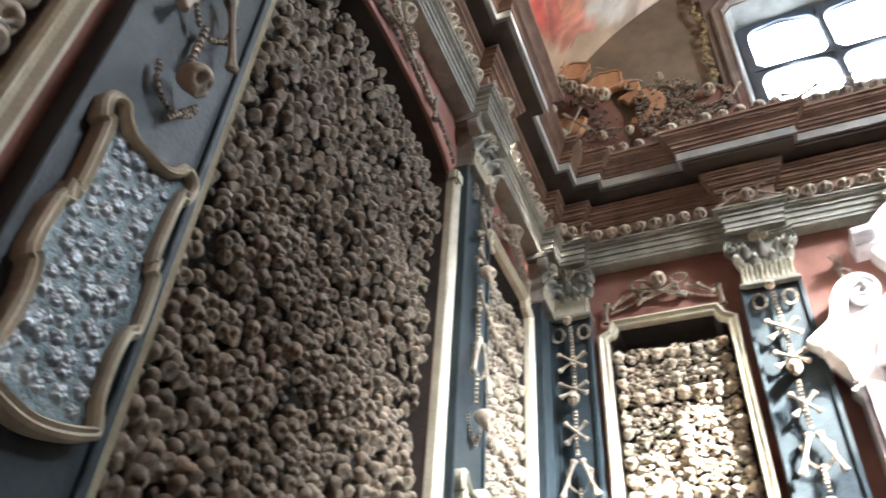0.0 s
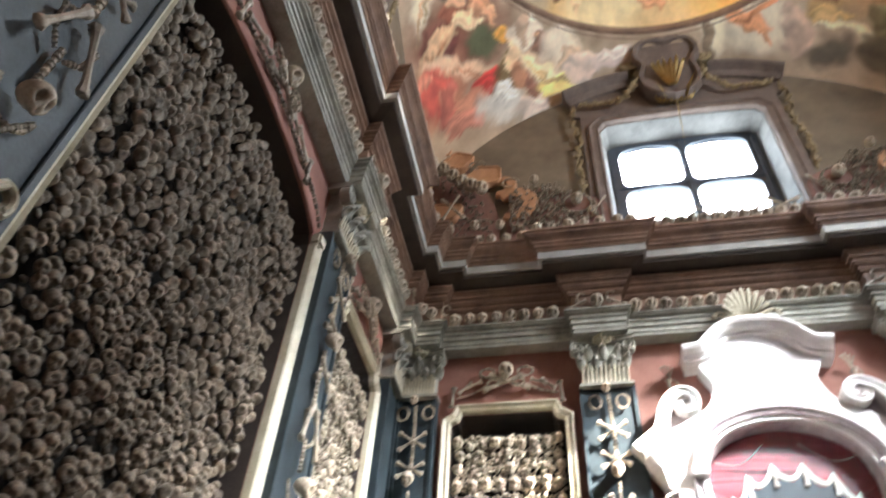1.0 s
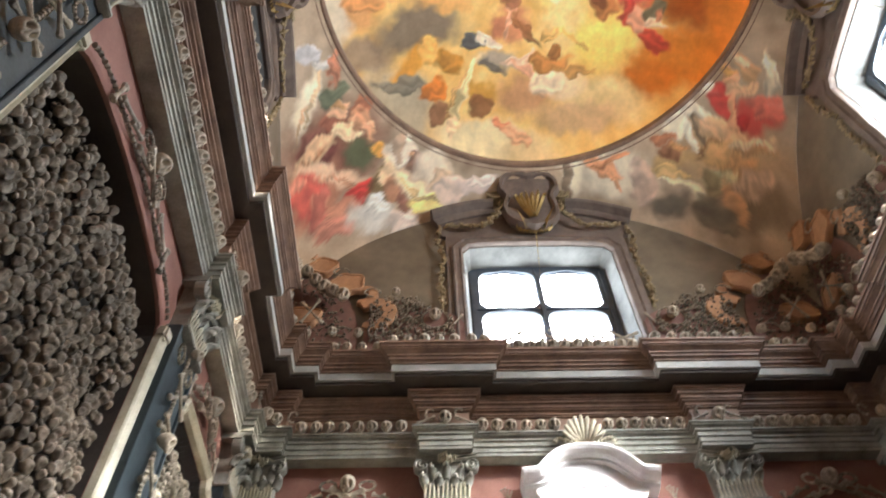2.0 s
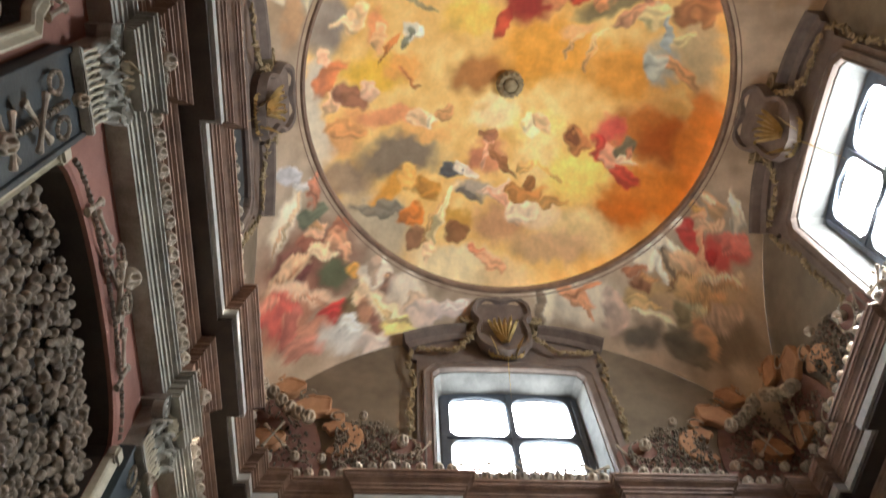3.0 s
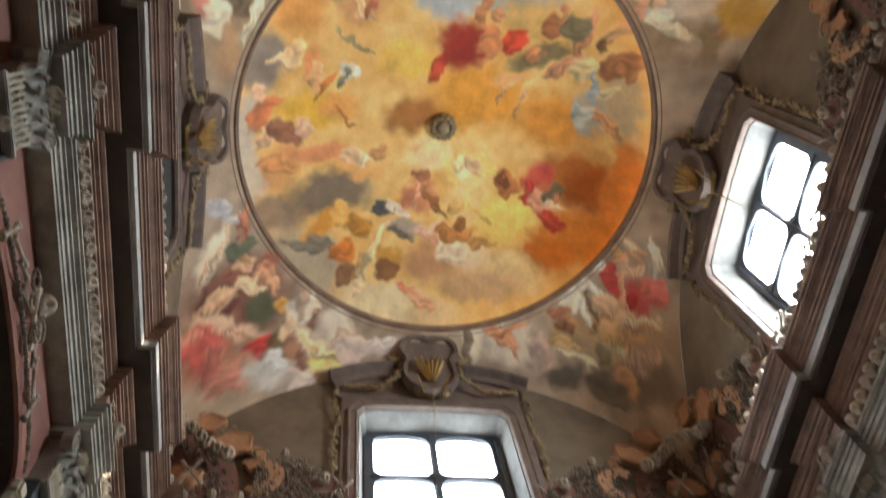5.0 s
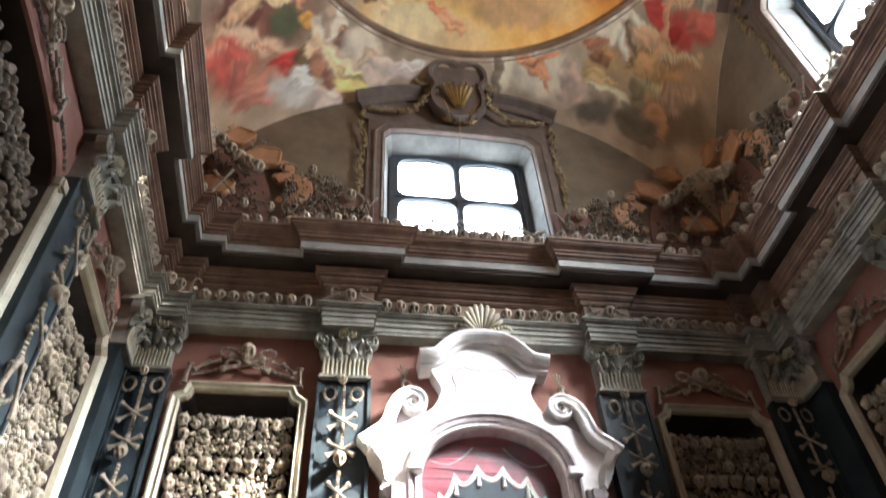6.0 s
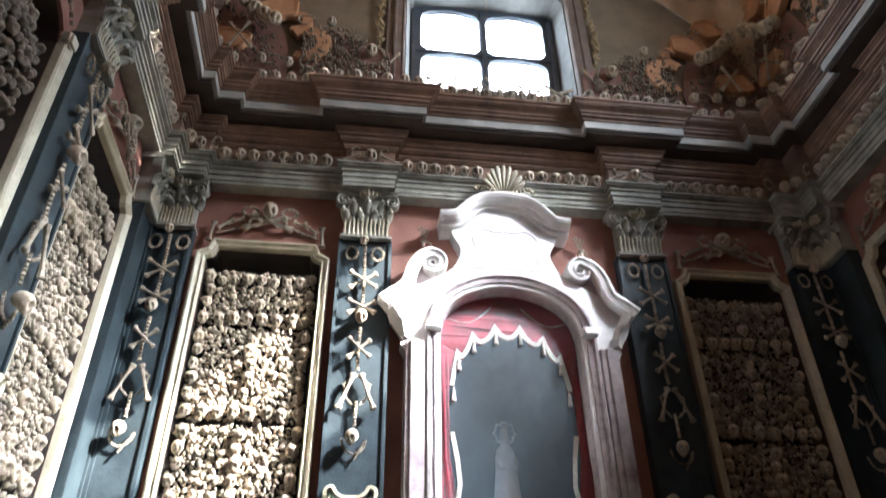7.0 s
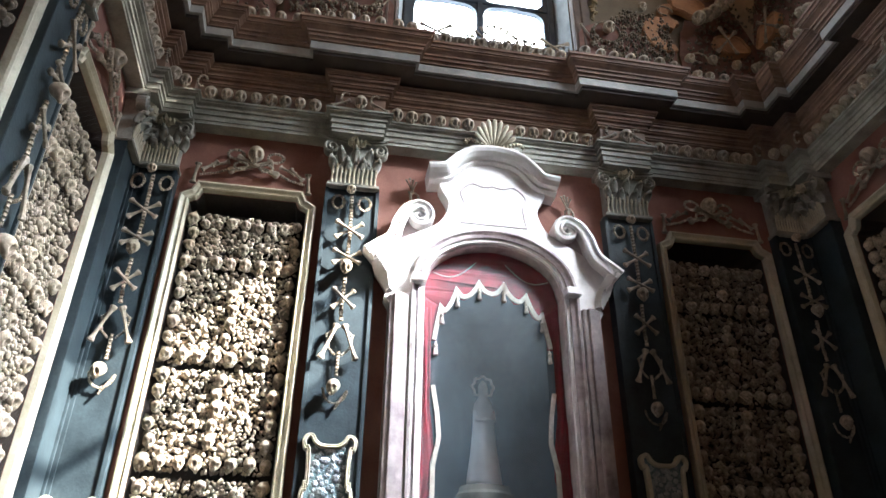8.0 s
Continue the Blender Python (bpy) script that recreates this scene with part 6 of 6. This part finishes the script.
def niche():
    n = tagged(new("niche"), "blue-grey painted altar niche", "niche", kind="structure")
    bm = bmesh.new()
    pts = [(0.95 * math.cos(radians(t)), 0.95 * math.sin(radians(t))) for t in range(0, 181, 12)]
    rows = [[bm.verts.new((AX + x, W + 0.30 + y * 0.75, z)) for x, y in pts] for z in (0.9, 2, 3, 4, 4.9)]
    for i in range(1, 6):
        f = math.cos(radians(i * 17))
        rows.append([bm.verts.new((AX + x * f, W + 0.30 + y * 0.75 * f, 4.9 + 0.75 * math.sin(radians(i * 17)))) for x, y in pts])
    for p, q in zip(rows, rows[1:]):
        for j in range(len(pts) - 1):
            bm.faces.new((p[j], p[j + 1], q[j + 1], q[j]))
    part("back", bm, NICHE, n, "blue-grey curved niche wall", smooth=True)
    part("lining", rail(bmesh.new(), ALTAR_HOLE, [(0.012, -0.02), (0.012, -0.47), (0.0, -0.47)]), NICHE, n)
    part("base", box(bmesh.new(), AX - 0.95, AX + 0.95, -1.1, 0.0, 1.15, 1.25), NICHE, n)
    box_bm = bmesh.new()
    for sgn in (-1, 1):
        box(box_bm, AX + sgn * 0.86, AX + sgn * 0.98, -0.45, -0.02, 0.9, 5.5)
    box(box_bm, AX - 0.98, AX + 0.98, -0.45, -0.38, 5.48, 5.75)
    part("jambs", box_bm, NICHE, n)

    c = thing("altar_curtain", "crimson scalloped curtain with cream fringe and tassels in the niche", "curtain")
    c.matrix_world = Matrix.Translation((0, -0.075, 0))
    inner = []
    scallops = 7
    for i in range(scallops * 6 + 1):
        t = i / (scallops * 6)
        ang = math.pi * (1 - t)
        u, z = 0.53 * math.cos(ang), 4.38 + 0.60 * math.sin(ang) ** 0.8
        w = -0.10 * abs(math.sin(math.pi * t * scallops)) ** 0.7
        inner.append((AX + u, z + w))
    outer = [(AX + 0.74, 4.38), (AX + 0.74, 4.88)] + shifted(arc(0, 4.88, 0.72, 4, 176, 18, 0.56), AX) + [(AX - 0.74, 4.88), (AX - 0.74, 4.38)]
    bm = bmesh.new()
    plate(bm, outer + inner, [], -0.115, -0.10)
    for v in bm.verts:
        v.co.y += 0.018 * math.sin(v.co.x * 38)
    part("valance", bm, RED, c, "crimson valance")
    part("fringe", rail(bmesh.new(), inner, [(-0.005, -0.095), (-0.005, -0.075), (0.034, -0.07), (0.038, -0.095)]), FRINGE, c, "cream fringe")
    for i in range(scallops + 1):
        t = i / scallops
        u, z = AX + 0.53 * math.cos(math.pi * (1 - t)), 4.36 + 0.60 * max(0, math.sin(math.pi * t)) ** 0.8
        bm = bmesh.new()
        X, Y = Vector((1, 0, 0)), Vector((0, 1, 0))
        rings(bm, [(Vector((u, W + 0.07, z - o)), X * r, Y * r) for o, r in ((0.0, 0.006), (0.03, 0.014), (0.045, 0.022), (0.06, 0.014), (0.12, 0.024), (0.13, 0.022))], 8)
        part("tassel", bm, FRINGE, c, "cream tassel")
    for sgn in (-1, 1):
        bm = bmesh.new()
        rows = []
        zs = [4.7, 4.3, 4.0, 3.75, 3.6, 3.5, 3.35, 3.2, 3.0, 2.6, 2.0, 1.3]
        for z in zs:
            wide = 0.15 if z > 3.7 else 0.15 + 0.06 * math.sin(min(1, (3.75 - z) / 0.6) * math.pi / 2) if z > 3.1 else 0.15
            rows.append([bm.verts.new((AX + sgn * (0.72 - wide * j / 10), W + 0.11 + 0.025 * math.sin(j * 1.9 + z), z)) for j in range(11)])
        for p, q in zip(rows, rows[1:]):
            for j in range(10):
                bm.faces.new((p[j], p[j + 1], q[j + 1], q[j]))
        part("drape", thick(bm, 0.01), RED, c, "crimson side drape", smooth=True)
        line = [(AX + sgn * 0.55, 3.95), (AX + sgn * 0.51, 3.72), (AX + sgn * 0.49, 3.5), (AX + sgn * 0.54, 3.25), (AX + sgn * 0.54, 3.0), (AX + sgn * 0.56, 2.7)]
        part("drape_fringe", rail(bmesh.new(), line, [(-0.02, -0.09), (-0.02, -0.07), (0.02, -0.07), (0.02, -0.09)]), FRINGE, c, "cream fringe")
        swag = [(AX + sgn * (0.15 + 0.42 * i / 8), -0.085, 5.22 - 0.14 * i / 8 - 0.10 * math.sin(math.pi * i / 8)) for i in range(9)]
        part("cord", chain(bmesh.new(), swag, 0.007, 0.012), FRINGE, c, "cream cord swag")

    pane = part("niche_glass", plate(bmesh.new(), shifted([(0.675, 1.26), (0.675, 4.86)] + arc(0, 4.90, 0.66, 4, 176, 20, 0.475) + [(-0.675, 4.86), (-0.675, 1.26)], AX), [], -0.004, 0.0), HAZY)
    part("glazing_bead", rail(bmesh.new(), shifted([(0.665, 1.26), (0.665, 4.86)] + arc(0, 4.90, 0.65, 4, 176, 20, 0.465) + [(-0.665, 4.86), (-0.665, 1.26)], AX), [(-0.01, 0.0), (-0.01, 0.012), (0.008, 0.012), (0.008, 0.0)]), VEINED, pane, "thin grey glazing bead")
    tagged(pane, "thin glass pane across the altar niche", "glass")
    pane.visible_shadow = False

    # the robed statue, one plain mesh
    bm = bmesh.new()
    y0, SX, X, Y = W + 0.62, 0.02, Vector((1, 0, 0)), Vector((0, 1, 0))
    prof = [(3.24, 0.165, 0.12), (3.29, 0.168, 0.12), (3.55, 0.13, 0.105), (3.8, 0.105, 0.09), (3.95, 0.10, 0.08), (4.03, 0.085, 0.07), (4.08, 0.05, 0.05), (4.10, 0.036, 0.036), (4.13, 0.045, 0.05), (4.18, 0.048, 0.052), (4.23, 0.036, 0.04), (4.26, 0.01, 0.01)]
    rows = []
    for z, rx, ry in prof:
        rows.append([bm.verts.new((SX + rx * (1 + 0.05 * math.sin(6 * t) * (z < 3.9)) * math.cos(t), y0 + ry * (1 + 0.05 * math.sin(6 * t) * (z < 3.9)) * math.sin(t), z)) for t in [2 * math.pi * i / 36 for i in range(36)]])
    for p, q in zip(rows, rows[1:]):
        for j in range(36):
            bm.faces.new((p[j], p[(j + 1) % 36], q[(j + 1) % 36], q[j]))
    bm.faces.new(rows[0])
    bm.faces.new(rows[-1])
    arm = [(Vector((SX - 0.08, y0 - 0.02, 3.95)), X * 0.03, Y * 0.03), (Vector((SX - 0.075, y0 - 0.09, 3.83)), X * 0.028, Y * 0.028), (Vector((SX + 0.0, y0 - 0.13, 3.83)), Vector((0, 0, 0.028)), Y * 0.028)]
    rings(bm, arm, 10)
    rings(bm, [(Vector((SX * 2 - p.x, p.y, p.z)), a, b) for p, a, b in arm], 10)
    halo = [(SX + 0.10 * math.cos(t) * (1 + 0.08 * math.cos(8 * t)), y0 - 0.01, 4.19 + 0.10 * math.sin(t) * (1 + 0.08 * math.cos(8 * t))) for t in [2 * math.pi * i / 48 for i in range(48)]]
    rings(bm, [(Vector(p), Vector(p) * 0 + (Vector(p) - Vector((SX, y0, 4.19))).normalized() * 0.014, Y * 0.014) for p in halo + halo[:1]], 6)
    tagged(part("statue", bm, CLOTH, smooth=True), "white robed statue with a wreath on a niche pedestal", "statue")
    ped = new("statue_pedestal")
    tagged(ped, "round cream stone pedestal under the statue", "pedestal")
    bm = bmesh.new()
    rings(bm, [(Vector((SX, y0, z)), X * r, Y * r * 0.8) for z, r in ((1.25, 0.34), (1.5, 0.34), (1.55, 0.28), (2.8, 0.22), (3.03, 0.23), (3.08, 0.26), (3.16, 0.27), (3.19, 0.24), (3.24, 0.23))], 32)
    part("drum", bm, STONE, ped)


def hand_ornament(sgn):
    g = thing("bone_hand", "bundle of small bones like a raised hand on the pink wall", "bone ornament", "altar hand ornaments")
    u, z = AX + sgn * 0.80, 5.92
    part("forearm", long_bone(bmesh.new(), (u, 0.05, z - 0.20), (u + sgn * 0.02, 0.07, z), 0.014), BONE, g)
    for i in range(4):
        part("finger", long_bone(bmesh.new(), (u, 0.07, z), (u - 0.07 + 0.035 * i, 0.10, z + 0.12 + 0.02 * math.sin(i * 1.5)), 0.007), BONE, g)
    part("knuckles", chain(bmesh.new(), loop(u + 0.02, 0.06, z - 0.06, 0.045, 0.05, 10), 0.013, 0.02), BONE, g)


# ---- set everything up ----
altar()
niche()
for sgn in (-1, 1):
    hand_ornament(sgn)
for i, k in enumerate((0, 3, 1)):
    window(k, i + 1)
for k in (0, 1, 3):
    for c in (-SIDE, SIDE):
        side_panel(k, c)
        crest(k, c)
    if k:
        great_panel(k)
        crest(k, 0.0, 6.20, 0.62)
    for sgn in (-1, 1):
        pilaster(k, sgn * PIL, sgn * PIL - 0.26, sgn * PIL + 0.26)
        bone_garland(k, sgn * PIL, 10 * k + sgn, -0.12 if k == 1 and sgn < 0 else 0.0)
        cartouche(k, sgn * PIL, 20 * k + sgn, 0.05)
        pilaster(k, sgn * 3.24, min(sgn * 3.05, sgn * 3.43), max(sgn * 3.05, sgn * 3.43), True)
        if k == 0:
            bone_garland(k, sgn * 3.24, 30 * k + sgn)
            cartouche(k, sgn * 3.24, 50 * k + sgn, 0.62)
        bone_field(k, sgn)
        corner_trophy(k, sgn)
    keystone(k)
    window_fan(k)
    frieze_skulls(k)
    ledge_skulls(k)

# boss in the middle of the dome
boss = part("ceiling_boss", rings(bmesh.new(), [(Vector((0, 0, cap_z(0.1) + z)), Vector((r, 0, 0)), Vector((0, r, 0))) for z, r in ((0.02, 0.22), (-0.04, 0.20), (-0.08, 0.12), (-0.15, 0.09), (-0.18, 0.02))], 16), STUCCO)
tagged(boss, "carved stucco boss at the crown of the dome", "boss")
for i in range(14):
    a = 2 * math.pi * i / 14
    c = Vector((0.15 * math.cos(a), 0.15 * math.sin(a), cap_z(0.1) - 0.06))
    part("leaf", rings(bmesh.new(), [(c + Vector((0, 0, 0.07)), Vector((0.05, 0, 0)), Vector((0, 0.05, 0))), (c, Vector((0.07, 0, 0)), Vector((0, 0.07, 0))), (c - Vector((0, 0, 0.06)), Vector((0.03, 0, 0)), Vector((0, 0.03, 0)))], 6), STUCCO, boss)

# bright sky outside the windows
for k, u0, u1 in ((0, -0.6, 3.3), (3, -3.4, 0.05)):
    bm = box(bmesh.new(), u0, u1, -4.05, -4.0, 12.0, 16.8)
    tagged(part("backdrop", bm, SKYGLOW, k=k), "plain white sky outside the window", "sky", kind="structure")

# strings of tiny pieces count as one mass each
for ob in list(scene.objects):
    if ob.name.split(".")[0] in ("spine", "vertebra_ring", "vertebra_string", "tail", "rib", "bone_fence", "swag", "drop", "knuckles", "cord", "leaf_fringe", "rim", "flower"):
        if ob.parent is not None and not (ob.name.startswith("rib") and ob.parent.name.startswith("shell")):
            ob["kind"] = "stuff"

# from modules to metres
for ob in list(scene.objects):
    if ob.parent is None and ob.type != "CAMERA" and ob.name != "sun":
        ob.matrix_world = Matrix.Translation((0, 0, DROP)) @ Matrix.Scale(UNIT, 4) @ ob.matrix_world
